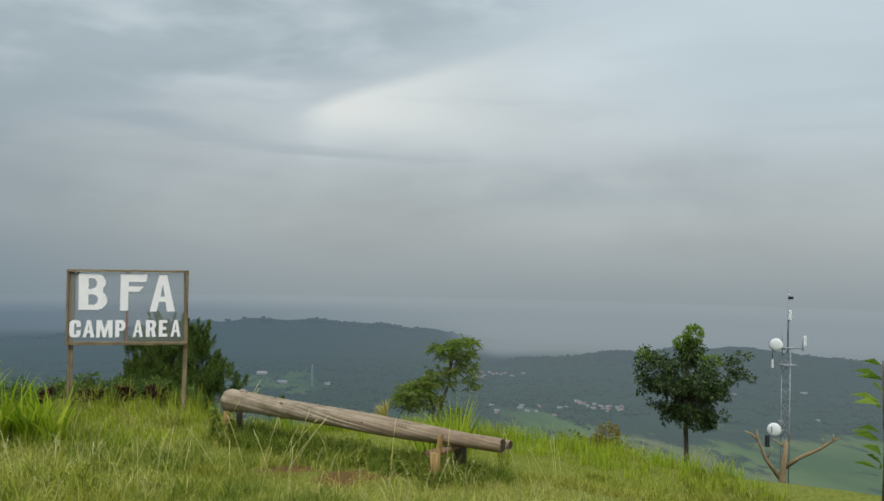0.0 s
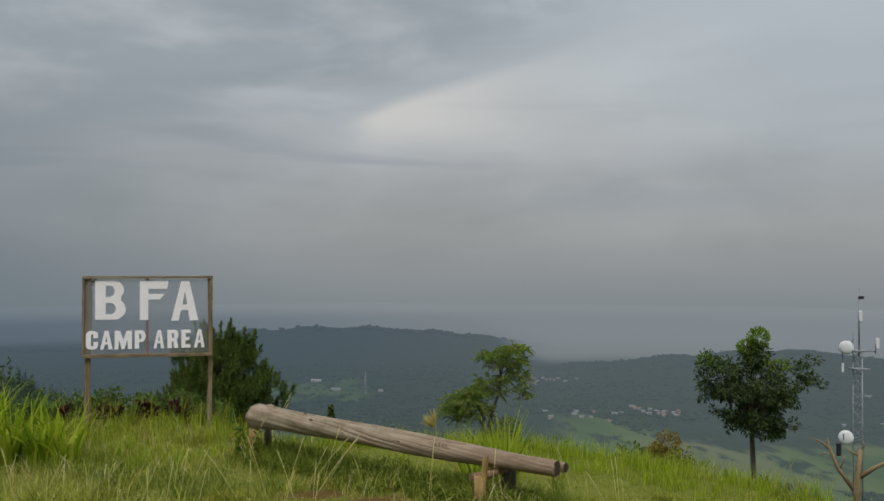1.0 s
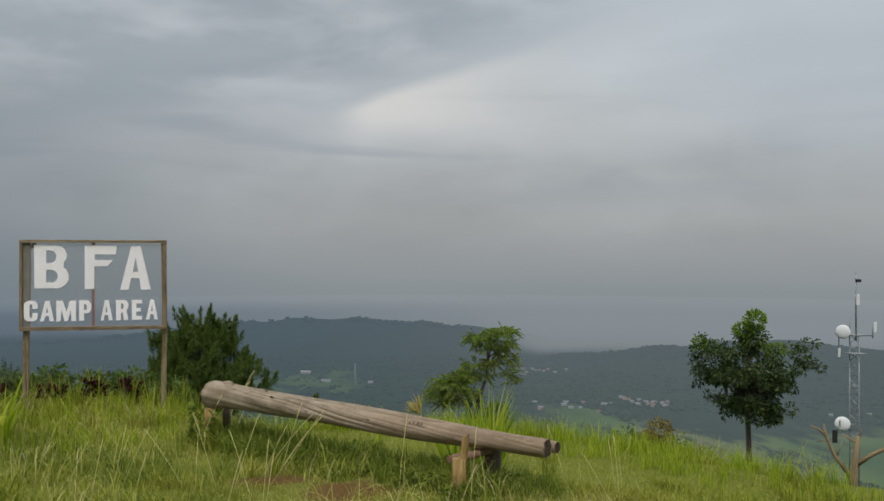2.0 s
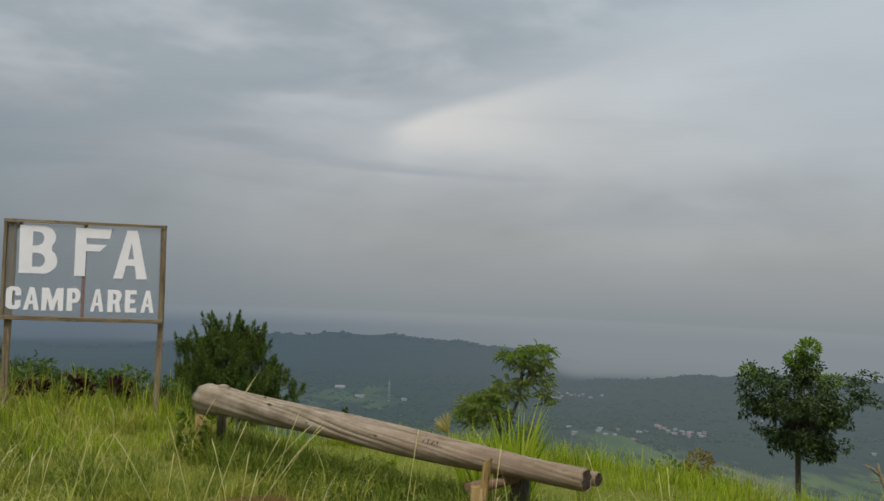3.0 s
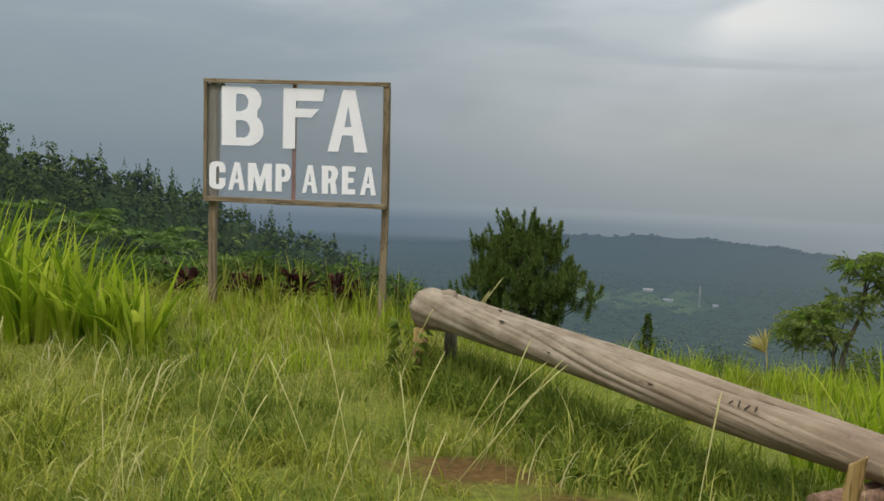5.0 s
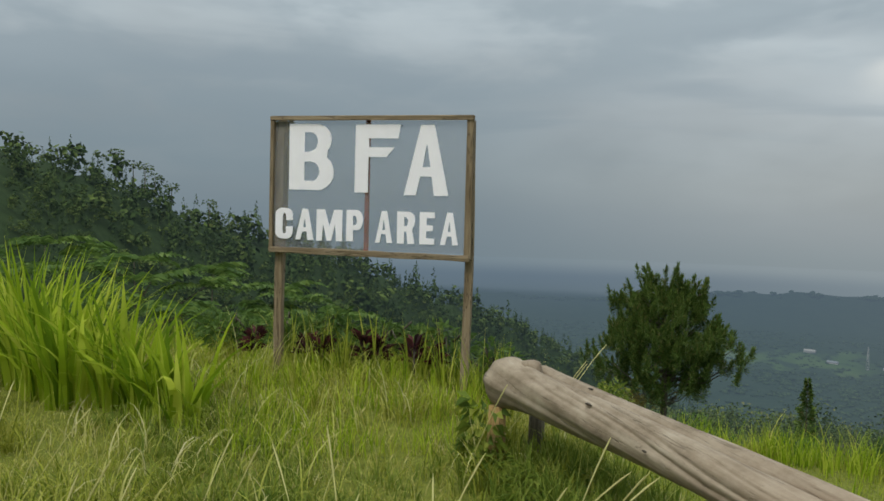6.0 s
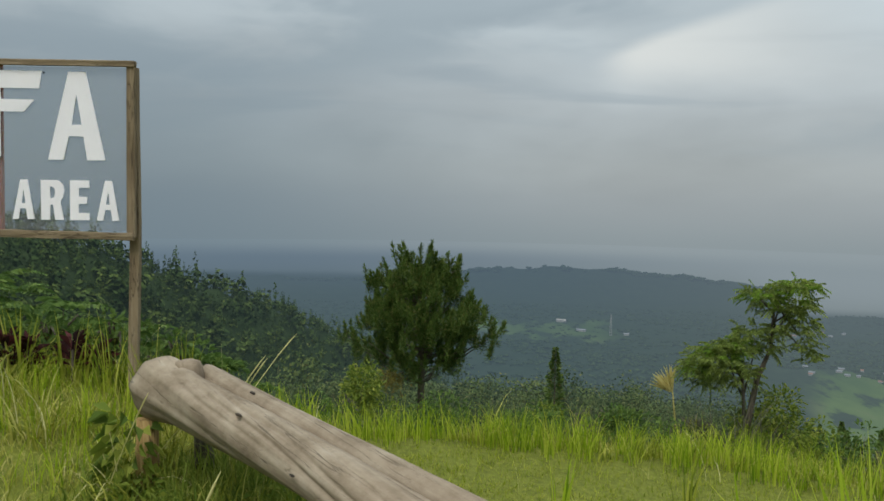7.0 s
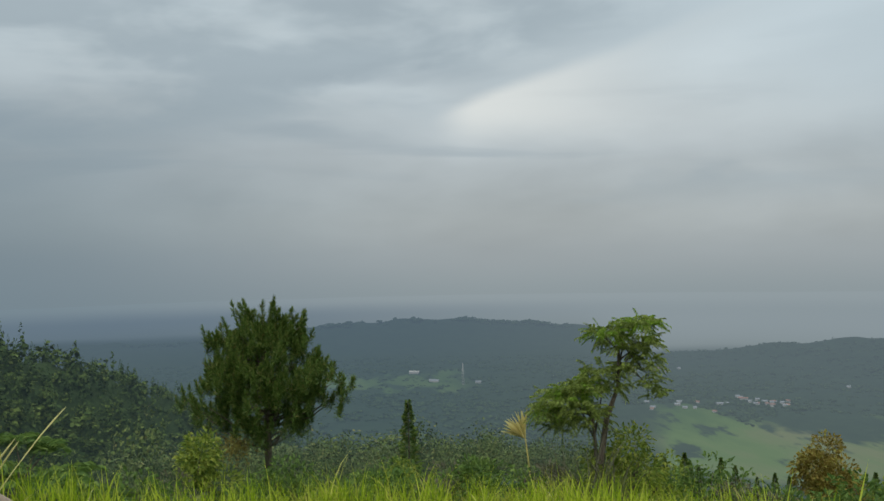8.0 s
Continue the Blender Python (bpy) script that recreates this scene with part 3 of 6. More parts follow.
def build_ground():
    ang = np.radians(np.r_[np.arange(-60, 62, 0.3), np.arange(62, 300, 3.0)])
    rad = np.r_[0.0, np.sort(np.r_[np.geomspace(0.4, 4850.0, 200), np.arange(2160, 2345, 14.0), np.arange(2810, 2995, 14.0)])]
    A, R = np.meshgrid(ang, rad[1:])
    X, Y = O[0] + R * np.sin(A), O[1] + R * np.cos(A)
    v = np.stack([X, Y, ground_z(X, Y)], -1).reshape(-1, 3)
    na, nr = len(ang), len(rad) - 1
    v = np.concatenate([v, [[O[0], O[1], float(ground_z(*O))]]])
    i, j = np.meshgrid(np.arange(na), np.arange(nr - 1))
    a, b = (j * na + i).ravel(), (j * na + (i + 1) % na).ravel()
    quads = np.stack([a, a + na, b + na, b], 1)
    k = np.arange(na)
    tris = np.stack([np.full(na, len(v) - 1), k, (k + 1) % na], 1)
    ob = new("ground", mesh_of("ground", v, [quads, tris], LAND, True))
    tagged(ob, "grassy hilltop clearing falling away to a wooded plain", "ground", kind="structure")


build_ground()


def gz(x, y):
    return float(ground_z(x, y))


# ---- the sign ----
def glyph(name, outers, holes, w, h, parent, place, depth=0.006):
    """A flat cut-out letter from outlines in a unit box, w by h metres, standing in the plane y = place.y."""
    cu = bpy.data.curves.new(name, "CURVE")
    cu.dimensions, cu.fill_mode, cu.extrude = "2D", "BOTH", depth / 2
    for poly in outers + holes:
        sp = cu.splines.new("POLY")
        sp.points.add(len(poly) - 1)
        for p, (x, z) in zip(sp.points, poly):
            p.co = (x * w + random.uniform(-0.002, 0.002), z * h + random.uniform(-0.002, 0.002), 0, 1)
        sp.use_cyclic_u = True
    tmp = bpy.data.objects.new("tmp", cu)
    me = bpy.data.meshes.new_from_object(tmp)
    bpy.data.objects.remove(tmp)
    me.transform(Matrix.Translation(place) @ Matrix.Rotation(radians(90), 4, "X"))
    me.materials.clear()
    me.materials.append(WHITE)
    return part(name, me, WHITE, parent)


def arc(cx, cz, rx, rz, a0, a1, n=9):
    return [(cx + rx * math.cos(radians(a0 + (a1 - a0) * k / (n - 1))), cz + rz * math.sin(radians(a0 + (a1 - a0) * k / (n - 1)))) for k in range(n)]


def letter_shapes():
    g = {}
    g["B"] = ([[(0, 0), (0.62, 0)] + arc(0.62, 0.27, 0.38, 0.27, -90, 55) + arc(0.60, 0.76, 0.34, 0.24, -40, 90) + [(0, 1)]],
              [[(0.34, 0.14), (0.48, 0.14)] + arc(0.48, 0.28, 0.2, 0.15, -90, 90) + [(0.34, 0.43)],
               [(0.34, 0.58), (0.46, 0.58)] + arc(0.46, 0.73, 0.18, 0.145, -90, 90) + [(0.34, 0.875)]])
    g["F"] = ([[(0, 0), (0.31, 0), (0.31, 0.53), (0.70, 0.53), (0.88, 0.67), (0.31, 0.67), (0.31, 0.80), (0.96, 0.80), (1.0, 1), (0, 1)]], [])
    g["A"] = ([[(0, 0), (0.27, 0), (0.36, 0.27), (0.62, 0.27), (0.68, 0), (1, 0), (0.66, 1), (0.36, 1)]], [[(0.41, 0.40), (0.585, 0.40), (0.505, 0.75)]])
    g["C"] = ([[(1, 0.60), (0.62, 0.60), (0.62, 0.72)] + arc(0.52, 0.74, 0.1, 0.1, 0, 180, 6) + [(0.40, 0.28)] + arc(0.52, 0.26, 0.1, 0.1, 180, 360, 6)
               + [(0.62, 0.40), (1, 0.40), (1, 0.22)] + arc(0.62, 0.22, 0.38, 0.22, 0, -90, 5) + arc(0.38, 0.22, 0.38, 0.22, -90, -180, 5)
               + arc(0.38, 0.78, 0.38, 0.22, 180, 90, 5) + arc(0.62, 0.78, 0.38, 0.22, 90, 0, 5)], [])
    g["M"] = ([[(0, 0), (0.22, 0), (0.25, 0.55), (0.40, 0), (0.58, 0), (0.74, 0.55), (0.76, 0), (1, 0), (1, 1), (0.68, 1), (0.50, 0.45), (0.32, 1), (0, 1)]], [])
    g["P"] = ([[(0, 0), (0.40, 0), (0.40, 0.36), (0.62, 0.36)] + arc(0.62, 0.68, 0.38, 0.32, -90, 90) + [(0, 1)]],
              [[(0.40, 0.52), (0.50, 0.52)] + arc(0.50, 0.67, 0.13, 0.15, -90, 90, 6) + [(0.40, 0.82)]])
    g["R"] = ([[(0, 0), (0.40, 0), (0.40, 0.38), (0.52, 0.38), (0.62, 0), (1, 0), (0.86, 0.42)] + arc(0.64, 0.72, 0.36, 0.28, -50, 90) + [(0, 1)]],
              [[(0.40, 0.54), (0.50, 0.54)] + arc(0.50, 0.68, 0.12, 0.14, -90, 90, 6) + [(0.40, 0.82)]])
    g["E"] = ([[(0, 0), (1, 0), (1, 0.19), (0.44, 0.19), (0.44, 0.41), (0.88, 0.41), (0.88, 0.59), (0.44, 0.59), (0.44, 0.81), (1, 0.81), (1, 1), (0, 1)]], [])
    return g


def build_sign():
    sign = thing("camp_sign", (0, 0, 0), "clear plastic camp sign with white letters in weathered timber frame", "sign")
    g = letter_shapes()
    for x, w, lean in ((-0.735, 0.068, 0.012), (0.768, 0.058, 0.0)):
        bm = box((w, 0.05, 2.35), (0, 0, 0), 0.006)
        bmesh.ops.subdivide_edges(bm, edges=[e for e in bm.edges if abs(e.verts[0].co.z - e.verts[1].co.z) > 1], cuts=9)
        for v in bm.verts:
            v.co.x += 0.006 * math.sin(v.co.z * 3 + x) + lean * v.co.z * 0.5
            v.co.y += 0.004 * math.sin(v.co.z * 4.3 + 2 * x)
        bmesh.ops.translate(bm, vec=(x, 0.063, 0.80), verts=bm.verts)
        part("post", bm, SIGNWOOD, sign, "round-edged brown timber post")
    part("frame_side", box((0.028, 0.04, 1.035), (-0.786, 0.0, 1.487), 0.005, 0.002), SIGNWOOD, sign)
    part("backing_board", box((0.075, 0.02, 0.96), (-0.735, 0.0255, 1.487), 0.003, 0.001), SIGNWOOD, sign, "brown board behind the clear sheet")
    part("frame_side", box((0.050, 0.035, 1.035), (0.772, 0.004, 1.487), 0.005, 0.002), SIGNWOOD, sign)
    part("top_rail", box((1.60, 0.04, 0.032), (0, -0.004, 1.987), 0.005, 0.002), RAILWOOD, sign)
    bm = box((1.58, 0.04, 0.045), (0, 0, 0), 0.006)
    bmesh.ops.subdivide_edges(bm, edges=[e for e in bm.edges if abs(e.verts[0].co.x - e.verts[1].co.x) > 1], cuts=12)
    for v in bm.verts:
        v.co.z += 0.006 * noise.noise(Vector((v.co.x * 6, v.co.z * 20, 0))) - 0.008 * v.co.x
    bmesh.ops.translate(bm, vec=(0, -0.004, 0.982), verts=bm.verts)
    part("bottom_rail", bm, RAILWOOD, sign)
    part("batten", box((0.034, 0.02, 1.0), (-0.018, 0.030, 1.487), 0.003, 0.001), REDWOOD, sign, "reddish upright batten behind the sheet")
    bm = box((0.17, 0.022, 0.035), (0, 0, 0), 0.004)
    bmesh.ops.rotate(bm, cent=(0, 0, 0), matrix=Matrix.Rotation(radians(-52), 3, "Y"), verts=bm.verts)
    bmesh.ops.translate(bm, vec=(-0.690, 0.030, 1.905), verts=bm.verts)
    part("corner_brace", bm, SIGNWOOD, sign)
    sheet = part("sheet", box((1.515, 0.004, 0.96), (-0.012, 0.012, 1.487), 0.0), SHEET, sign, "clear plastic sheet, slightly milky")
    sheet.visible_shadow = False
    y = 0.004
    glyph("letter_b", *g["B"], 0.367, 0.50, sign, (-0.646, y, 1.447))
    glyph("letter_f", *g["F"], 0.353, 0.505, sign, (-0.111, y, 1.434))
    glyph("letter_a", *g["A"], 0.340, 0.515, sign, (0.278, y, 1.423))
    row = [("C", 290, 324), ("A", 330, 365), ("M", 371, 420), ("P", 428, 459), ("A", 481, 514), ("R", 523, 557), ("E", 566, 594), ("A", 605, 638)]
    for ch, a, b in row:
        xa, xb = np.interp([a, b], [290, 458, 481, 638], [-0.755, -0.04, 0.062, 0.700])
        glyph("letter_" + ch.lower(), *g[ch], float(xb - xa), 0.236, sign, (float(xa), y, 1.068 if ch != "C" else 1.072))
    for x, z, r in ((0.255, 1.93, 0.007), (0.74, 0.985, 0.006), (-0.77, 1.97, 0.006)):
        bm = bmesh.new()
        bmesh.ops.create_uvsphere(bm, u_segments=8, v_segments=5, radius=r)
        bmesh.ops.translate(bm, vec=(x, -0.018 if abs(x) > 0.5 else 0.004, z), verts=bm.verts)
        part("nail", bm, BLACK, sign)


build_sign()


# ---- the log bench ----
LOG_A, LOG_B = Vector((1.29, -1.03, 0.308)), Vector((3.86, -4.25, 0.264))
LOG_D = (LOG_B - LOG_A).normalized()
LOG_N = Vector((0.782, 0.622, 0))


def log_mesh(a, b, r0, r1, n=170, sides=110, seed=0.0, flare=0.0):
    """A peeled trunk along local z with long folds and checks that wind round it. Local y points up, minus x to the clearing."""
    ln = (b - a).length
    bm = bmesh.new()
    rings = []
    wind = 0.95 * ln
    # folds: degrees from the top towards the clearing, where they begin and end, depth, half width, shoulder
    folds = [(-14, 0.06, 0.58, 0.11, 0.05), (-40, 0.10, 0.66, 0.09, 0.045), (8, 0.10, 0.36, 0.05, 0.04), (-75, 0.25, 0.85, 0.07, 0.04), (-120, 0.40, 0.95, 0.05, 0.035)]
    folds = [(radians(90 + d) + seed - 0.3, f0, f1, dep, w) for d, f0, f1, dep, w in folds]
    folds += [(random.uniform(0, 6.283), c, c + random.uniform(0.06, 0.2), random.uniform(0.02, 0.05), random.uniform(0.02, 0.04)) for c in (random.uniform(0.02, 0.85) for _ in range(9))]
    knots = [(0.105, 38, -0.10), (0.165, 20, 0.09), (0.235, 42, -0.16), (0.37, 75, -0.10), (0.46, 88, 0.05), (0.55, 70, -0.11), (0.70, 60, -0.08), (0.80, 84, -0.10), (0.90, 50, -0.17), (0.945, 36, -0.18), (0.965, 52, -0.15)]
    for i in range(n):
        f = i / (n - 1)
        z = f * ln
        bend = Vector((0.016 * math.sin(f * 5 + seed), 0.012 * math.sin(f * 7 + seed * 2), 0))
        plain = r0 + (r1 - r0) * f ** 0.8
        ring = []
        for k in range(sides):
            ang = 2 * math.pi * k / sides
            tw = ang - wind * f
            c, s_ = math.cos(tw), math.sin(tw)
            q = 1 + 0.10 * noise.noise(Vector((c * 1.2, s_ * 1.2, f * 3 + seed))) + 0.05 * noise.noise(Vector((c * 3.0, s_ * 3.0, f * 5 + seed))) + 0.010 * noise.noise(Vector((c * 7, s_ * 7, f * 9 + seed)))
            for ca, f0, f1, dep, w in folds:
                t = (f - f0) / (f1 - f0)
                if 0 < t < 1:
                    da = (tw - ca + 0.10 * math.sin(f * 21 + ca) + math.pi) % (2 * math.pi) - math.pi
                    if abs(da) < 6 * w:
                        fade = min(1.0, 5 * t, 3 * (1 - t))
                        q -= dep * fade * (0.55 * math.exp(-(da / w) ** 2) + 0.45 * math.exp(-(da / (2.6 * w)) ** 2))
            q += flare * math.exp(-((f - 0.012) / 0.045) ** 2) * (0.9 + 0.9 * noise.noise(Vector((c * 1.5, s_ * 1.5, seed))))
            q -= 0.10 * math.exp(-((f - 0.052) / 0.006) ** 2) * max(0.0, math.sin(ang + 0.5)) * flare / 0.12
            for kf, kd, kh in knots:
                da = (ang - radians(90 + kd) - (seed - 0.3) + math.pi) % (2 * math.pi) - math.pi
                q += kh * math.exp(-((f - kf) / 0.007) ** 2 - (da / 0.17) ** 2)
            edge = min(i, n - 1 - i)
            q *= (0.955, 0.985, 0.996)[edge] if edge < 3 else 1
            ragged = 0.016 * noise.noise(Vector((c * 2, s_ * 2, seed + 3))) if edge == 0 else 0.0
            ring.append(bm.verts.new(bend + Vector((math.cos(ang) * q * plain, math.sin(ang) * q * plain, z + ragged))))
        rings.append(ring)
    for p, q in zip(rings, rings[1:]):
        for k in range(sides):
            bm.faces.new((p[k], p[(k + 1) % sides], q[(k + 1) % sides], q[k])).smooth = True
    for ring, dz in ((rings[0], 0.004), (rings[-1], -0.004)):
        cen = sum((v.co for v in ring), Vector()) / sides
        inner = [bm.verts.new(cen + (v.co - cen) * 0.97 + Vector((0, 0, dz))) for v in ring]
        mid = bm.verts.new(cen + Vector((0, 0, dz * 0.5)))
        for k in range(sides):
            bm.faces.new((ring[k], ring[(k + 1) % sides], inner[(k + 1) % sides], inner[k])).material_index = 0
            bm.faces.new((inner[k], inner[(k + 1) % sides], mid)).material_index = 1
    bmesh.ops.recalc_face_normals(bm, faces=bm.faces)
    return bm


def placed_log(name, a, b, parent, label, **k):
    bm = log_mesh(a, b, **k)
    half = (b - a).length / 2
    discs = []
    for low in (True, False):
        disc = bm.copy()
        bmesh.ops.delete(disc, geom=[f for f in disc.faces if f.material_index == 0 or (f.calc_center_median().z < half) != low], context="FACES")
        for f in disc.faces:
            f.material_index = 0
        discs.append(disc)
    bmesh.ops.delete(bm, geom=[f for f in bm.faces if f.material_index == 1], context="FACES_ONLY")
    ob = part(name, bm, LOGWOOD, parent, label)
    for disc in discs:
        part("cut_end", disc, LOGEND, ob, "dark weathered sawn end")
    ob.matrix_local = Matrix.Translation(a) @ (b - a).to_track_quat("Z", "Y").to_matrix().to_4x4()
    return ob


def build_bench():
    bench = thing("log_bench", (0, 0, 0), "bench of two weathered grey-brown logs lying on timber stakes in grass", "bench")
    placed_log("log", LOG_A, LOG_B + LOG_D * 0.035, bench, "thick peeled log, cracked and greyed", r0=0.122, r1=0.076, seed=0.3, flare=0.16)
    a2, b2 = LOG_A + LOG_D * 0.10 + LOG_N * 0.186 + Vector((0, 0, 0.054)), LOG_B + LOG_D * 0.045 + LOG_N * 0.124 + Vector((0, 0, 0.004))
    placed_log("log", a2, b2, bench, "thinner log lying behind the first", r0=0.068, r1=0.050, seed=2.1, flare=0.02)

    p = LOG_A + LOG_D * 0.19 + LOG_N * 0.062 + Vector((0, 0, 0.042))
    part("branch_stub", tube([p, p + Vector((0.0, 0.01, 0.06)), p + Vector((0.004, 0.014, 0.095)), p + Vector((0.005, 0.016, 0.112)), p + Vector((0.005, 0.016, 0.120))], [0.085, 0.074, 0.066, 0.052, 0.02], 16, 0.25), LOGWOOD, bench, "sawn knot on the log")

    def stake(x, y, top, r, name, mat, label, lean=(0, 0), cut=0.0):
        g = gz(x, y)
        bm = tube([(x - lean[0], y - lean[1], g - 0.3), (x, y, (g + top) / 2), (x + lean[0], y + lean[1], top)], [r, r * 0.97, r * 0.92], 10, 0.12)
        if cut:
            for v in bm.verts:
                if v.co.z > top - 0.02:
                    v.co.z += cut * (v.co.x - x) / r
        ob = part(name, bm, mat, bench, label)
        return ob

    stake(1.27, -1.13, 0.185, 0.055, "stake", STAKE, "yellow-brown stake with a creeper")
    stake(1.46, -0.86, 0.20, 0.05, "stake", BARK, "dark stake")
    stake(3.20, -4.02, 0.18, 0.062, "stake", STAKE, "thick yellow-brown stake")
    bm = box((0.055, 0.04, 0.30), (0, 0, 0), 0.006)
    for v in bm.verts:
        if v.co.z > 0.1:
            v.co.z += -0.03 if v.co.x < 0 else 0.01
    bmesh.ops.rotate(bm, cent=(0, 0, 0), matrix=Matrix.Rotation(radians(6), 3, "Y") @ Matrix.Rotation(radians(-30), 3, "Z"), verts=bm.verts)
    bmesh.ops.translate(bm, vec=(3.235, -4.035, 0.225), verts=bm.verts)
    part("peg", bm, STAKE, bench, "pale split peg holding the log")
    stake(3.62, -3.66, 0.16, 0.075, "stake", BARK, "dark thick stake")
    for dz, off, r in ((0.150, 0.0, 0.034), (0.145, 0.075, 0.030)):
        p, q = Vector((3.20, -3.95, dz)) - LOG_D * off, Vector((3.86, -3.50, dz - 0.01)) - LOG_D * off
        mid = (p + q) / 2
        part("crossbar", tube([p, mid + Vector((0, 0, 0.006)), q], [r, r * 0.95, r * 0.9], 10, 0.15), PINKWOOD, bench, "reddish round crossbar")
    # dark rotten knots and gouges
    for f, deg, r, off, ln in ((0.90, 42, 0.080, 0.0, 0.034), (0.935, 30, 0.078, 0.0, 0.026), (0.955, 55, 0.077, 0.0, 0.022), (0.24, 25, 0.106, 0.0, 0.026), (0.56, 72, 0.092, 0.0, 0.020), (0.37, 80, 0.100, 0.0, 0.018), (0.17, 35, 0.060, 0.185, 0.024)):
        a = radians(deg)
        up = Vector((0, 0, math.cos(a))) - LOG_N * math.sin(a)
        p = LOG_A.lerp(LOG_B, f) + up * r + LOG_N * off + Vector((0, 0, 0.05 if off else 0))
        bm = bmesh.new()
        bmesh.ops.create_uvsphere(bm, u_segments=12, v_segments=7, radius=1.0)
        for v in bm.verts:
            v.co *= 1 + 0.3 * noise.noise(v.co * 1.5 + Vector((f * 9, deg, 0)))
        side = up.cross(LOG_D)
        turn = Matrix((LOG_D, side, up)).transposed().to_4x4()
        bmesh.ops.transform(bm, matrix=Matrix.Translation(p) @ turn @ Matrix.Diagonal((ln, ln * 0.27, 0.005, 1)), verts=bm.verts)
        part("rotten_knot", bm, LOGEND, bench, "dark rotten knot")
    # carved marks, unreadable, on the thick log
    for k in range(4):
        p = LOG_A + LOG_D * (2.78 + 0.045 * k) - LOG_N * 0.066 + Vector((0, 0, 0.062 + 0.004 * (k % 2)))
        bm = box((0.007, 0.004, random.uniform(0.02, 0.035)), (0, 0, 0), 0.0012)
        bmesh.ops.rotate(bm, cent=(0, 0, 0), matrix=Matrix.Rotation(random.uniform(-0.7, 0.7), 3, "Y"), verts=bm.verts)
        bmesh.ops.rotate(bm, cent=(0, 0, 0), matrix=Matrix.Rotation(radians(-38), 3, "Z") @ Matrix.Rotation(radians(-42), 3, "X"), verts=bm.verts)
        bmesh.ops.translate(bm, vec=p, verts=bm.verts)
        part("carved_mark", bm, LOGEND, bench)


build_bench()


# ---- trees and shrubs ----
def leaf_part(name, base, way, length, width, mat, parent, label="", fold=0.25, droop=0.15):
    v, t = leaf_arrays(np.asarray(base), np.asarray(way), length, width, fold, droop)
    return part(name, mesh_of(name, v, [t], mat), mat, parent, label)


def blob_points(n, blobs, shell=0.55):
    """Points in lumpy clouds: blobs of (centre, radii, weight)."""
    w = np.array([b[2] for b in blobs], float)
    pick = rng.choice(len(blobs), n, p=w / w.sum())
    d = unit(rng.normal(size=(n, 3)))
    rad = shell + (1 - shell) * rng.random((n, 1)) ** 0.6
    cen, rr = np.array([b[0] for b in blobs], float)[pick], np.array([b[1] for b in blobs], float)[pick]
    return cen + d * rad * rr, d


def limbs(trunk_pts, radii, targets, mat_r=0.03):
    bms = [tube(trunk_pts, radii, 9, 0.15)]
    top = Vector(trunk_pts[-1])
    for tgt in targets:
        tgt = Vector(tgt)
        st = Vector(trunk_pts[-2]).lerp(top, random.uniform(0.2, 1.0))
        mid = st.lerp(tgt, 0.5) + Vector((random.uniform(-.1, .1), random.uniform(-.1, .1), random.uniform(0.02, .18)))
        bms.append(tube([st, mid, tgt], [mat_r, mat_r * 0.6, mat_r * 0.2], 6, 0.1))
    return join(*bms)


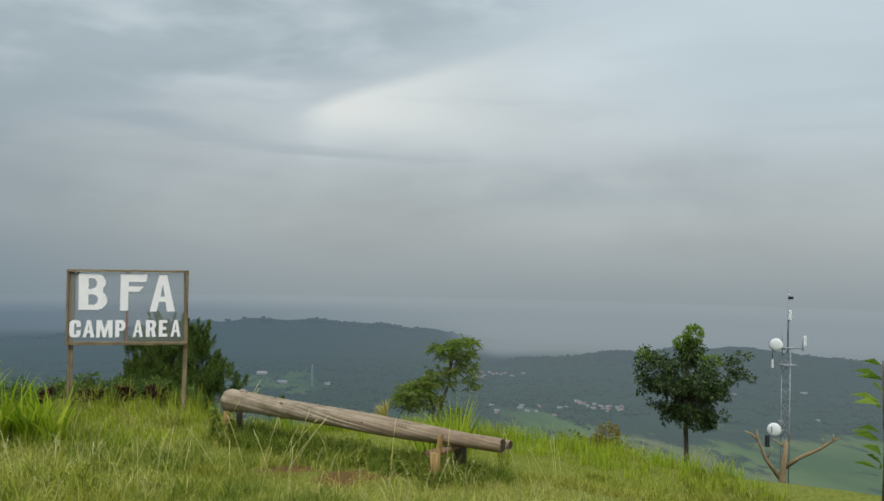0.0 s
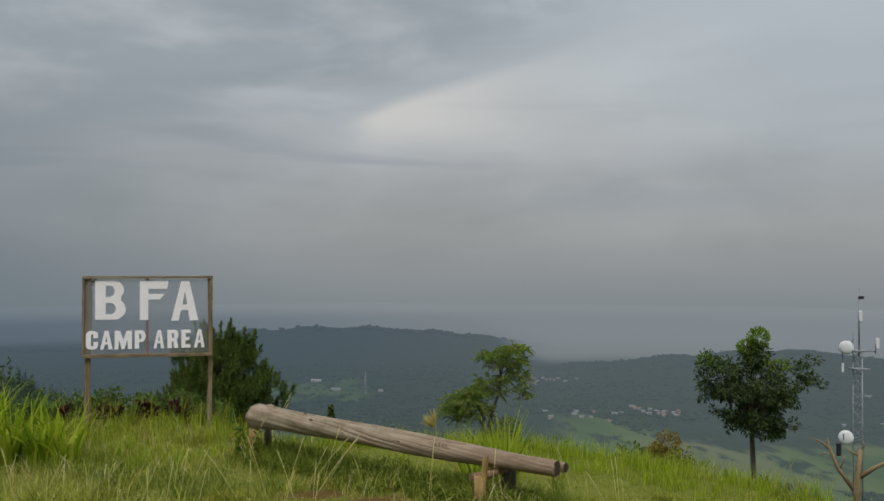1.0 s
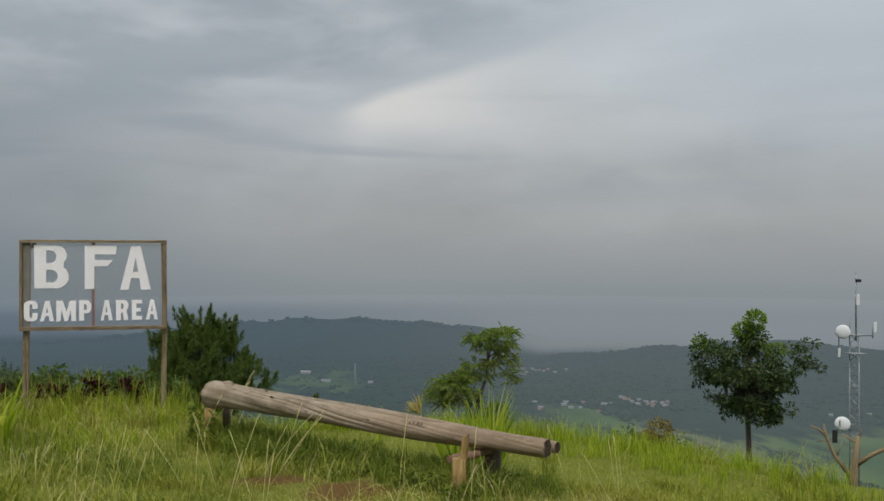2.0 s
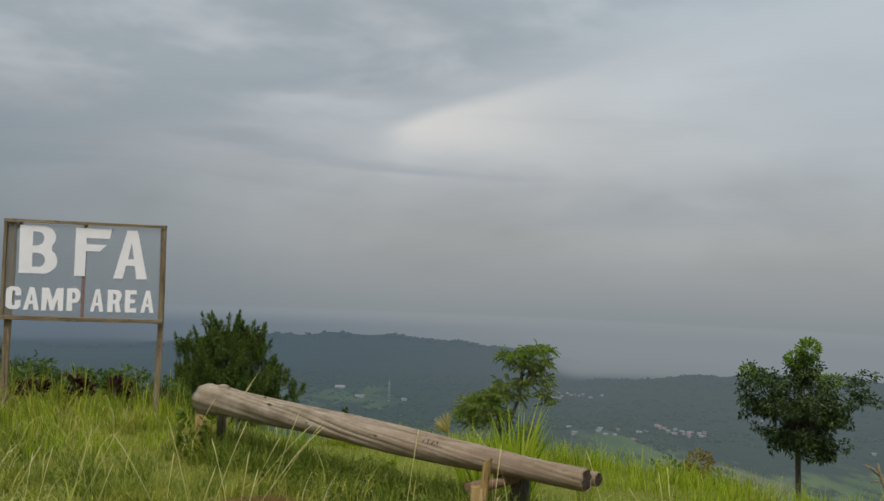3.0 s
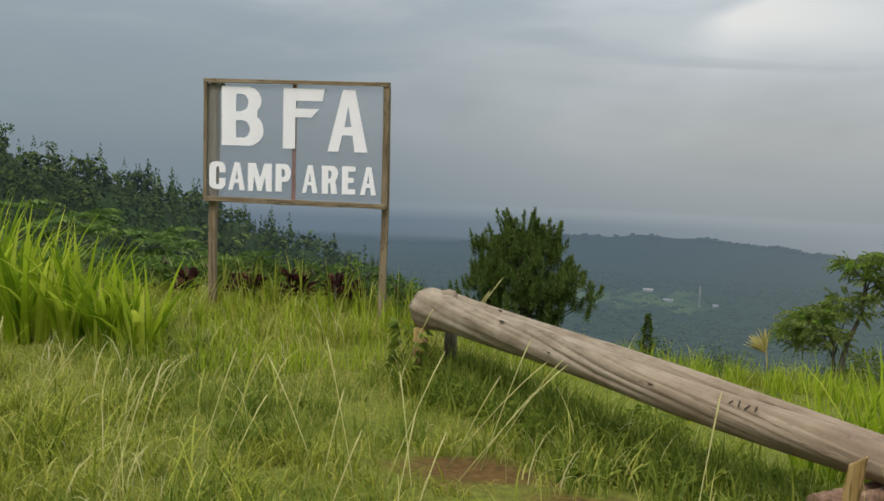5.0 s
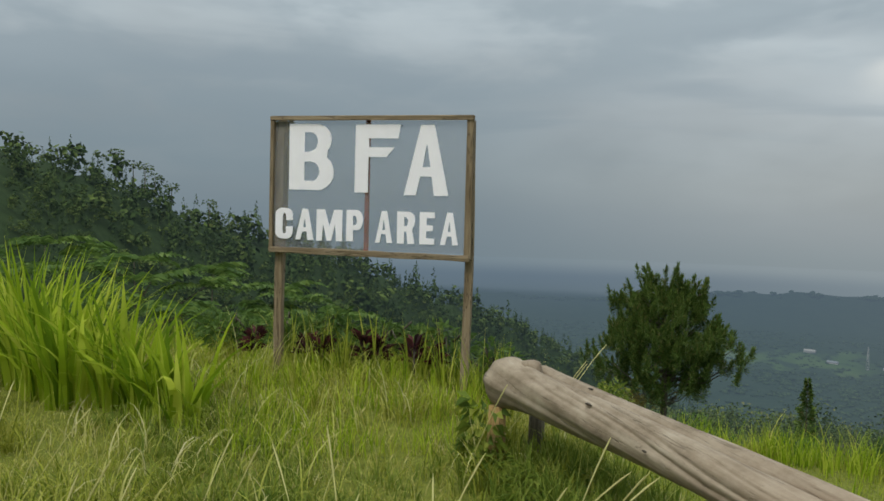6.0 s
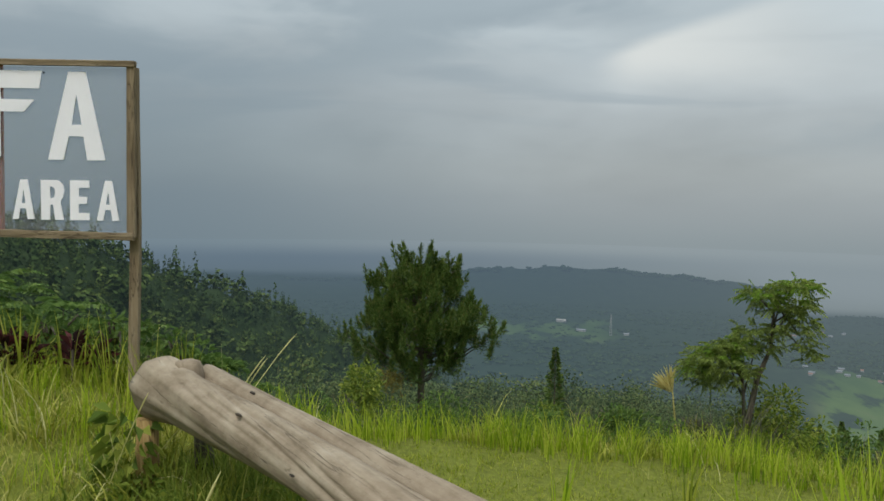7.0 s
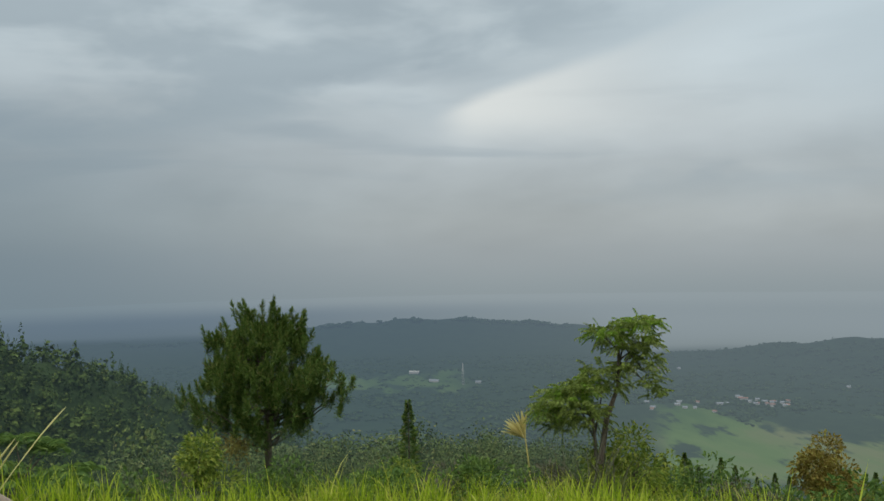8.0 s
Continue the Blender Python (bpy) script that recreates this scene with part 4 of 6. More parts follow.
def build_pine(x, y, ztop, w, label):
    """A young pine: limbs that sweep up and end in groups of upright brushes of long needles, open and brown underneath."""
    zb = gz(x, y)
    tree = thing("pine_tree", (x, y, zb), label, "tree")
    H = ztop - zb
    k = w / 5.8
    downs = [0.0, 0.4, 0.9, 1.3, 2.0, 2.6, 3.1, 3.6, 4.4, 5.0, 5.5]
    west = [0.5, 0.6, 0.9, 1.35, 1.45, 1.9, 2.75, 2.75, 2.4, 1.9, 1.0]
    east = [0.4, 0.7, 0.85, 1.0, 1.35, 2.1, 2.85, 2.75, 2.3, 1.75, 0.9]
    stem = lambda down: Vector((-0.10 * (1 - down / 6), 0.0, H - down))
    wood = [tube([(0, 0, -0.3), (0.06, 0, H - 5.2), (0.0, 0.03, H - 3.4), (-0.10, 0, H - 1.6), (-0.06, 0, H - 0.7)], [0.15, 0.125, 0.095, 0.055, 0.03], 9, 0.15)]
    groups = []
    for n in range(150):
        down = random.uniform(1.5, 5.15)
        a = random.uniform(0, 6.283)
        c = math.cos(a)
        side = float(np.interp(down, downs, east if c > 0 else west))
        mean = 0.5 * float(np.interp(down, downs, east) + np.interp(down, downs, west))
        reach = k * (abs(c) * side + (1 - abs(c)) * mean * 0.9) * (0.86 + 0.3 * noise.noise(Vector((c * 1.6, math.sin(a) * 1.6, down * 1.3))))
        q = reach * random.uniform(0.3, 0.96) ** 0.5
        if down > 4.0 and (q < 0.8 or random.random() < 0.25):
            continue
        groups.append((Vector((c * q, math.sin(a) * q, H - down)), random.randint(4, 6), 0.24))
    # leaders and the outer arms that give the crown its outline
    for u, down, m in ((-0.80, 0.0, 4), (-0.76, 0.45, 5), (-0.42, 0.28, 4), (-0.5, 0.75, 5), (0.28, 0.0, 4), (0.33, 0.4, 5), (0.1, 0.6, 5), (0.88, 0.45, 3), (0.75, 0.8, 4), (1.38, 0.40, 3), (1.2, 0.75, 4), (1.0, 1.1, 5),
                       (-1.63, 1.0, 3), (-1.9, 1.3, 3), (-1.7, 1.7, 5), (1.85, 2.0, 3), (1.7, 2.3, 4), (2.5, 2.55, 3), (2.85, 2.85, 3), (2.6, 3.1, 5), (-2.05, 2.65, 3), (-2.75, 3.1, 2), (-2.5, 3.4, 5), (-2.2, 3.9, 5), (2.4, 3.6, 5), (0.0, 1.0, 5), (-0.9, 1.2, 5)):
        groups.append((Vector((u * k, random.gauss(0, 0.22), H - down - 0.75)), m, 0.13 if m < 5 else 0.22))
    base, way = [], []
    for g, m, spread in groups:
        down = H - g.z
        q = math.hypot(g.x, g.y)
        if q > 0.35 and random.random() < 0.75:
            st = stem(min(down + 0.35 + 0.22 * q, 5.6))
            mid = st.lerp(g, 0.6) - Vector((0, 0, 0.10 * q))
            wood.append(tube([st, mid, g + Vector((0, 0, 0.1))], [0.012 + 0.014 * q, 0.010 + 0.008 * q, 0.010], 5, 0.1))
        for _ in range(m):
            c = np.array(g) + np.array([random.gauss(0, spread), random.gauss(0, spread), random.gauss(0, spread * 0.6)])
            d = unit(np.array([0.22 * g.x / max(q, 0.4) + random.gauss(0, 0.10), 0.22 * g.y / max(q, 0.4) + random.gauss(0, 0.10), 1.0]))
            n = 92
            L = random.uniform(0.32, 0.6)
            along = rng.random((n, 1))
            base.append(c + d * along * L)
            way.append(unit(d * (0.55 + 0.9 * along ** 2) + unit(rng.normal(size=(n, 3))) * (1.1 - 0.75 * along ** 2)))
    part("trunk", join(*wood), BARK, tree, "straight brown trunk with upswept limbs")
    base, way = np.concatenate(base), np.concatenate(way)
    leaf_part("crown", base, way, 0.18 + 0.08 * rng.random(len(base)), 0.027, NEEDLE, tree, "dark green tufted needles", 0.1, 0.02)
    dead = rng.normal(size=(420, 3)) * [0.34, 0.3, 0.24] + [-1.0, -0.9, H - 5.15]
    leaf_part("dead_needles", dead, rng.normal(size=(420, 3)) - [0, 0, 0.6], 0.2, 0.03, RUSTY, tree, "brown dead needles on a low limb")


build_pine(1.45, 27.5, -0.30, 5.8, "dark green young pine with upswept tufts on the slope")


def build_round_tree():
    x, y = 17.75, 12.55
    g = gz(x, y)
    tree = thing("round_tree", (x, y, g), "small dark-leaved tree with bright fresh top on thin trunk", "tree")
    H = -g + 0.05
    R = np.array([math.cos(radians(-35)), math.sin(radians(-35)), 0])  # across the view
    D = np.array([-R[1], R[0], 0])

    def at(u, d, z):
        return tuple(R * u + D * d + np.array([0, 0, H + z]))
    # twig ends, filling an open bowl with a leading shoot
    downs = [0.95, 1.2, 1.6, 2.0, 2.4, 2.8, 3.2, 3.6]
    left, right = [1.5, 1.65, 1.65, 1.6, 1.45, 1.0, 0.75, 0.2], [1.65, 1.7, 1.65, 1.55, 1.45, 1.3, 1.1, 0.6]
    blobs = []
    for k in range(104):
        down = random.uniform(1.25, 3.35)
        a = random.uniform(0, 6.283)
        c = math.cos(a)
        reach = float(np.interp(down, downs, right if c > 0 else left)) * (abs(c) + 0.75 * (1 - abs(c)))
        q = reach * random.uniform(0.15, 0.9) ** 0.5
        if down > 2.8 and q < 0.45:
            continue
        r = random.uniform(0.17, 0.29)
        blobs.append((at(c * q, math.sin(a) * q, -down), (r, r, r * 0.75), r * r * 14))
    for u, down, r in ((-1.45, 1.0, 0.24), (-1.2, 1.1, 0.24), (-0.85, 1.15, 0.22), (-1.6, 1.35, 0.22), (1.6, 1.05, 0.2), (1.9, 0.95, 0.15), (1.5, 1.35, 0.25), (1.75, 1.55, 0.24), (2.0, 1.7, 0.16), (0.05, 0.6, 0.26), (-0.2, 0.85, 0.28), (0.32, 0.82, 0.28), (-1.5, 1.9, 0.2), (-1.55, 2.35, 0.16),
                       (-0.7, 3.0, 0.16), (-0.72, 3.3, 0.12), (1.2, 3.0, 0.2), (0.8, 3.1, 0.2), (0.3, 2.3, 0.34), (-0.4, 2.2, 0.34), (0.9, 2.2, 0.3), (-0.9, 1.8, 0.3), (0.4, 1.8, 0.34), (-0.3, 1.7, 0.32), (0.75, 3.3, 0.2), (-1.2, 2.7, 0.15), (0.0, 1.2, 0.32), (0.4, 1.3, 0.3), (-0.35, 1.25, 0.28), (0.8, 1.25, 0.22), (0.1, 0.95, 0.3)):
        blobs.append((at(u, random.gauss(0, 0.2), -down), (r, r, r * 0.85), r * r * 15))
    tr = [(0, 0, -0.3), tuple(R * 0.02 + [0, 0, H * 0.25]), at(-0.05, 0, -2.9), at(-0.05, 0, -1.6)]
    part("trunk", limbs(tr, [0.11, 0.085, 0.075, 0.045], [b[0] for b in blobs[::3]] + [at(0, 0, -0.3)], 0.028), BARK, tree)
    p, d = blob_points(9600, blobs, 0.15)
    leaf_part("crown", p, unit(d + rng.normal(size=d.shape) * 0.6 - [0, 0, 0.25]), 0.10 + 0.08 * rng.random(len(p)), 0.064, MANGO, tree, "dense dark green leaves")
    top = [(at(0.18, 0, -0.32), (0.32, 0.3, 0.30), 2), (at(-0.15, 0, -0.62), (0.30, 0.3, 0.22), 1.5), (at(0.1, 0, -0.9), (0.42, 0.4, 0.28), 1.0), (at(0.75, -0.3, -1.15), (0.45, 0.3, 0.2), 0.5), (at(-1.5, -0.1, -1.1), (0.25, 0.25, 0.2), 0.4)]
    p, d = blob_points(930, top, 0.3)
    leaf_part("new_growth", p, unit(d + [0, 0, 0.5]), 0.14, 0.06, FRESH, tree, "bright green new leaves")
    part("marker", box((0.07, 0.05, 0.55), (-0.2, -0.25, 0.75), 0.01), DISH, tree, "small white tag tied to the trunk")


build_round_tree()


def build_leaning_tree():
    x, y = 8.35, 11.45
    g = gz(x, y)
    tree = thing("leaning_tree", (x, y, g), "slender leaning tree with light green feathery leaves", "tree")
    H = -g - 0.10
    R = np.array([math.cos(radians(-18)), math.sin(radians(-18)), 0])
    D = np.array([-R[1], R[0], 0])

    def at(u, d, z):
        return tuple(R * u + D * d + np.array([0, 0, H + z]))
    lows = [(at(-0.62, 0, -1.55), (0.42, 0.4, 0.17), 1.6), (at(-0.95, .1, -1.85), (0.30, 0.35, 0.18), 1.2), (at(-0.22, 0, -1.38), (0.36, 0.4, 0.18), 1.4), (at(-0.30, -.2, -1.80), (0.42, 0.4, 0.18), 1.3),
            (at(0.10, 0.1, -1.12), (0.34, 0.35, 0.16), 1.0), (at(-0.70, .1, -2.12), (0.28, 0.3, 0.16), 0.6), (at(-0.15, .1, -2.05), (0.30, 0.3, 0.16), 0.6)]
    highs = [(at(0.82, 0, -0.17), (0.34, 0.4, 0.12), 1.5), (at(0.20, 0, -0.36), (0.36, 0.4, 0.13), 1.3), (at(0.85, 0, -0.52), (0.36, 0.4, 0.16), 1.5), (at(0.45, 0, -0.62), (0.34, 0.4, 0.16), 1.1), (at(-0.05, 0, -0.42), (0.2, 0.25, 0.10), 0.5),
             (at(0.90, 0, -0.88), (0.34, 0.35, 0.18), 1.4), (at(0.50, 0, -1.02), (0.34, 0.4, 0.18), 1.1), (at(0.98, 0, -1.22), (0.26, 0.3, 0.22), 0.9), (at(0.30, 0, -1.35), (0.32, 0.35, 0.2), 0.9), (at(1.08, .1, -1.5), (0.18, 0.25, 0.2), 0.4)]
    t1 = limbs([(0, 0, -0.3), at(0.02, 0, -2.9), at(0.16, 0, -2.0), at(0.38, 0, -1.4), at(0.42, 0, -0.5)], [0.075, 0.066, 0.052, 0.036, 0.022], [b[0] for b in highs], 0.022)
    t2 = limbs([tuple(np.array([0.08, 0, -0.3])), at(-0.05, 0.1, -2.7), at(-0.1, 0, -1.9)], [0.045, 0.038, 0.025], [b[0] for b in lows], 0.022)
    part("trunk", join(t1, t2), BARK, tree, "thin grey-brown leaning stems")

    def feathers(blobs, n, mat, name, label):
        c, d = blob_points(n, blobs, 0.2)
        base, way = [], []
        for cc, dd in zip(c, d):
            ax = unit(np.array([dd[0], dd[1], 0.05 + 0.45 * rng.normal()]))
            sd = unit(np.cross(ax, [0, 0, 1.0]))
            s = np.linspace(0.0, 0.22, 7)[:, None]
            spine = cc + ax * s - np.array([0, 0, 1]) * s ** 2 * 1.2
            base += [spine, spine]
            way += [np.tile(sd + ax * 0.45, (7, 1)), np.tile(-sd + ax * 0.45, (7, 1))]
        base, way = np.concatenate(base), np.concatenate(way)
        leaf_part(name, base, way, 0.060 + 0.04 * rng.random(len(base)), 0.028, mat, tree, label, 0.2, 0.5)

    feathers([(c, tuple(0.9 * q for q in r), k) for c, r, k in highs], 260, AIRY, "crown", "sparse feathery light green leaves")
    feathers(highs[:2], 80, FRESH, "crown_tip", "fresh green feathery leaves")
    feathers(lows[:3], 80, FRESH, "lower_tip", "fresh green feathery leaves")
    feathers([(c, tuple(1.15 * q for q in r), k) for c, r, k in lows], 330, AIRY, "lower_crown", "yellow-green feathery leaves")


build_leaning_tree()


def build_shrub(x, y, ztop, w, label, mat, n=1100, leaf=0.10, name="shrub", category="shrub", stems=True, group=""):
    g = gz(x, y)
    ob = thing(name, (x, y, g), label, category, group)
    h = max(ztop - g, 0.35)
    blobs = []
    for _ in range(7):
        a, q = random.uniform(0, 6.28), random.uniform(0.05, 0.34) * w
        zz = h * random.uniform(0.35, 0.80) * (1 - 0.5 * q / w)
        blobs.append(((math.cos(a) * q, math.sin(a) * q, zz), (w * random.uniform(.15, .27), w * random.uniform(.15, .27), h * random.uniform(.14, .24)), random.uniform(.6, 1.4)))
    blobs.append(((0, 0, h * 0.82), (w * .16, w * .16, h * .16), 0.7))
    if stems:
        part("stem", limbs([(0, 0, -0.15), (0.02, 0.02, h * 0.25), (0, 0.03, h * 0.45)], [0.03, 0.025, 0.015], [b[0] for b in blobs], 0.014), BARK, ob)
    p, d = blob_points(n, blobs, 0.35)
    p[:, 2] = np.maximum(p[:, 2], 0.05)
    leaf_part("foliage", p, unit(d + rng.normal(size=d.shape) * 0.5), leaf * (0.7 + 0.6 * rng.random(n)), leaf * 0.45, mat, ob)
    return ob


build_shrub(0.65, 15.0, -2.55, 2.3, "yellow-green leafy shrub on the slope below the clearing", SHRUB, 1600, 0.13)
build_shrub(9.0, 11.3, -2.15, 2.3, "yellow-green shrub under the leaning tree", SHRUB, 1900, 0.11)
build_shrub(10.4, 12.9, -3.15, 1.8, "low green shrub among grass on the slope", SHRUB, 800, 0.12)
build_shrub(7.3, 11.2, -2.9, 1.6, "withered grey undergrowth at the tree foot", GREYLEAF, 700, 0.22)
build_shrub(5.9, 11.6, -2.7, 1.8, "dull green scrub on the slope", FERN, 900, 0.12)
build_shrub(4.6, 13.6, -3.1, 2.0, "dull green scrub on the slope", FERN, 900, 0.12)
build_shrub(22.4, 26.0, -6.0, 3.6, "rust-brown shrub on the far slope", RUSTY, 4200, 0.20)
for k in range(18):
    a = radians(-9 + 2.6 * k + random.uniform(-1.2, 1.2))
    q = random.uniform(14, 20)
    x, y = O[0] + q * math.sin(a), O[1] + q * math.cos(a)
    build_shrub(x, y, 1.1 - q * math.tan(radians(random.uniform(11.8, 13.6))), random.uniform(1.9, 2.8), "dull green scrub on the slope below the clearing",
                random.choice((FERN, SHRUB, FERN, GREYLEAF)), 700, 0.12, "scrub", "scrub", True, "scrub on the slope")
for x, y, w in ((-1.0, 0.75, 0.8), (-0.55, 0.7, 0.8), (-0.1, 0.75, 0.8), (0.35, 0.7, 0.8), (0.8, 0.75, 0.8), (-1.5, 0.7, 0.9)):
    build_shrub(x, y, gz(x, y) + random.uniform(0.34, 0.46), w, "low dark green undergrowth behind the sign", FERN, 420, 0.075, "undergrowth", "shrub", True, "undergrowth behind the sign")
build_shrub(-0.9, 19.0, -5.0, 2.4, "dark green scrub beneath the pine", FERN, 900, 0.14)
build_shrub(5.95, 25.5, -5.9, 1.9, "bushy green sapling on the slope", SHRUB, 1100, 0.14)


def build_conifer(x, y, ztop, w, label, group="", name="conifer"):
    g = gz(x, y)
    ob = thing(name, (x, y, g), label, "tree", group)
    h = max(ztop - g, 1.2)
    part("trunk", tube([(0, 0, -0.2), (0, 0, h * 0.5), (0, 0, h)], [0.06, 0.04, 0.01], 6, 0.1), BARK, ob)
    n = 950
    f = rng.random(n) ** 0.8
    a = rng.random(n) * 6.28
    q = w * 0.5 * (1 - f) ** 0.85 * (0.25 + 0.75 * rng.random(n)) * (0.75 + 0.25 * np.sin(f * 40))
    base = np.stack([np.cos(a) * q, np.sin(a) * q, 0.08 * h + f * h * 0.93], 1)
    way = np.stack([np.cos(a), np.sin(a), 0.35 + 0 * a], 1)
    leaf_part("crown", base, way, 0.34 * (0.5 + 0.7 * (1 - f)), 0.12, NEEDLE, ob, "", 0.2, 0.1)
    return ob


build_conifer(8.05, 40.0, -6.5, 1.9, "small narrow dark conifer on the slope")
young = build_conifer(33.0, 62.0, -15.6, 1.9, "young dark conifer in a row below the slope", "row of young conifers", "young_conifer")
for k in range(22):
    a = radians(17 + k * 1.05 + random.uniform(-.4, .4))
    q = 74 + random.uniform(-6, 9)
    x, y = O[0] + q * math.sin(a), O[1] + q * math.cos(a)
    s = random.uniform(0.55, 0.85)
    c = copy_thing(young, pose(x, y, gz(x, y), 0, 0, random.uniform(0, 360)))
    c.scale = (s, s, s * random.uniform(0.95, 1.2))


def build_palm_frond():
    ob = thing("dry_palm_frond", (7.35, 13.05, gz(7.35, 13.05)), "yellowed dry palm leaf standing above the scrub", "plant")
    h = -2.75 - gz(7.35, 13.05)
    part("stalk", tube([(0.1, 0, -0.1), (0.06, 0, h * 0.6), (-0.02, 0, h)], [0.025, 0.02, 0.012], 6), DRYPALM, ob)
    n = 12
    a = np.radians(np.linspace(-66, 8, n))
    base = np.tile([[-0.02, 0, h - 0.02]], (n, 1)) + rng.normal(size=(n, 3)) * 0.01
    way = np.stack([np.sin(a), 0.2 * np.cos(3 * a), np.cos(a)], 1)
    leaf_part("blade", base, way, 0.60 + 0.14 * rng.random(n), 0.125, DRYPALM, ob, "fan of dry yellow leaflets", 0.2, 0.05)


build_palm_frond()


def build_fern_bush(x, y, ztop, w, fronds, label):
    """A shrub of long pinnate fronds that arch out in layers."""
    g = gz(x, y)
    ob = thing("fern_leaved_tree", (x, y, g), label, "tree", "fern-leaved trees on the slope")
    h = max(ztop - g, 1.0)
    heads = [(0, 0, h * 0.88)] + [(random.uniform(-.38, .38) * w, random.uniform(-.38, .38) * w, h * random.uniform(0.45, 0.85)) for _ in range(fronds // 11)]
    part("stem", limbs([(0, 0, -0.2), (0, 0, h * 0.3), (0, 0, h * 0.5)], [0.07, 0.06, 0.04], heads, 0.035), BARK, ob)
    base, way, ln = [], [], []
    for k in range(fronds):
        c = np.array(heads[k % len(heads)])
        a = rng.random() * 6.28
        ax = np.array([math.cos(a), math.sin(a), 0.30 + 0.3 * rng.random()])
        L = w * (0.16 + 0.12 * rng.random())
        s = np.linspace(0.12, 1, 12)[:, None]
        spine = c + ax * s * L - np.array([0, 0, 1]) * (s ** 2) * L * 0.55
        sd = unit(np.cross(ax, [0, 0, 1.0]))
        for sg in (1, -1):
            base.append(spine)
            way.append(np.tile(sg * sd + unit(ax) * 0.35 - [0, 0, 0.15], (12, 1)))
            ln.append((0.30 * L * np.sin(0.35 + 2.6 * s)).ravel())
    base, way, ln = np.concatenate(base), np.concatenate(way), np.concatenate(ln)
    leaf_part("foliage", base, way, ln, ln * 0.30 + 0.02, FERN, ob, "layered feathery green fronds", 0.1, 0.2)


for az_, q, el_, w in ((-42, 21, -0.9, 5.0), (-37, 19, -2.0, 4.5), (-32, 21, -2.6, 4.6), (-27.5, 22, -3.6, 4.6), (-23.5, 20, -5.6, 4.0), (-19.5, 22, -7.4, 3.6), (-34.5, 15, -5.5, 3.4), (-29, 15, -6.6, 3.2),
                        (-40, 14, -4.5, 3.4), (-15.5, 22, -9.3, 3.2), (-47, 18, -1.5, 4.4), (-17.5, 19, -11.2, 4.0), (-12.5, 20, -13.2, 3.6)):
    a = radians(az_)
    x, y = O[0] + q * math.sin(a), O[1] + q * math.cos(a)
    build_fern_bush(x, y, 1.25 + q * math.tan(radians(el_)), w, 66, "feathery-leaved green tree on the slope behind the sign")


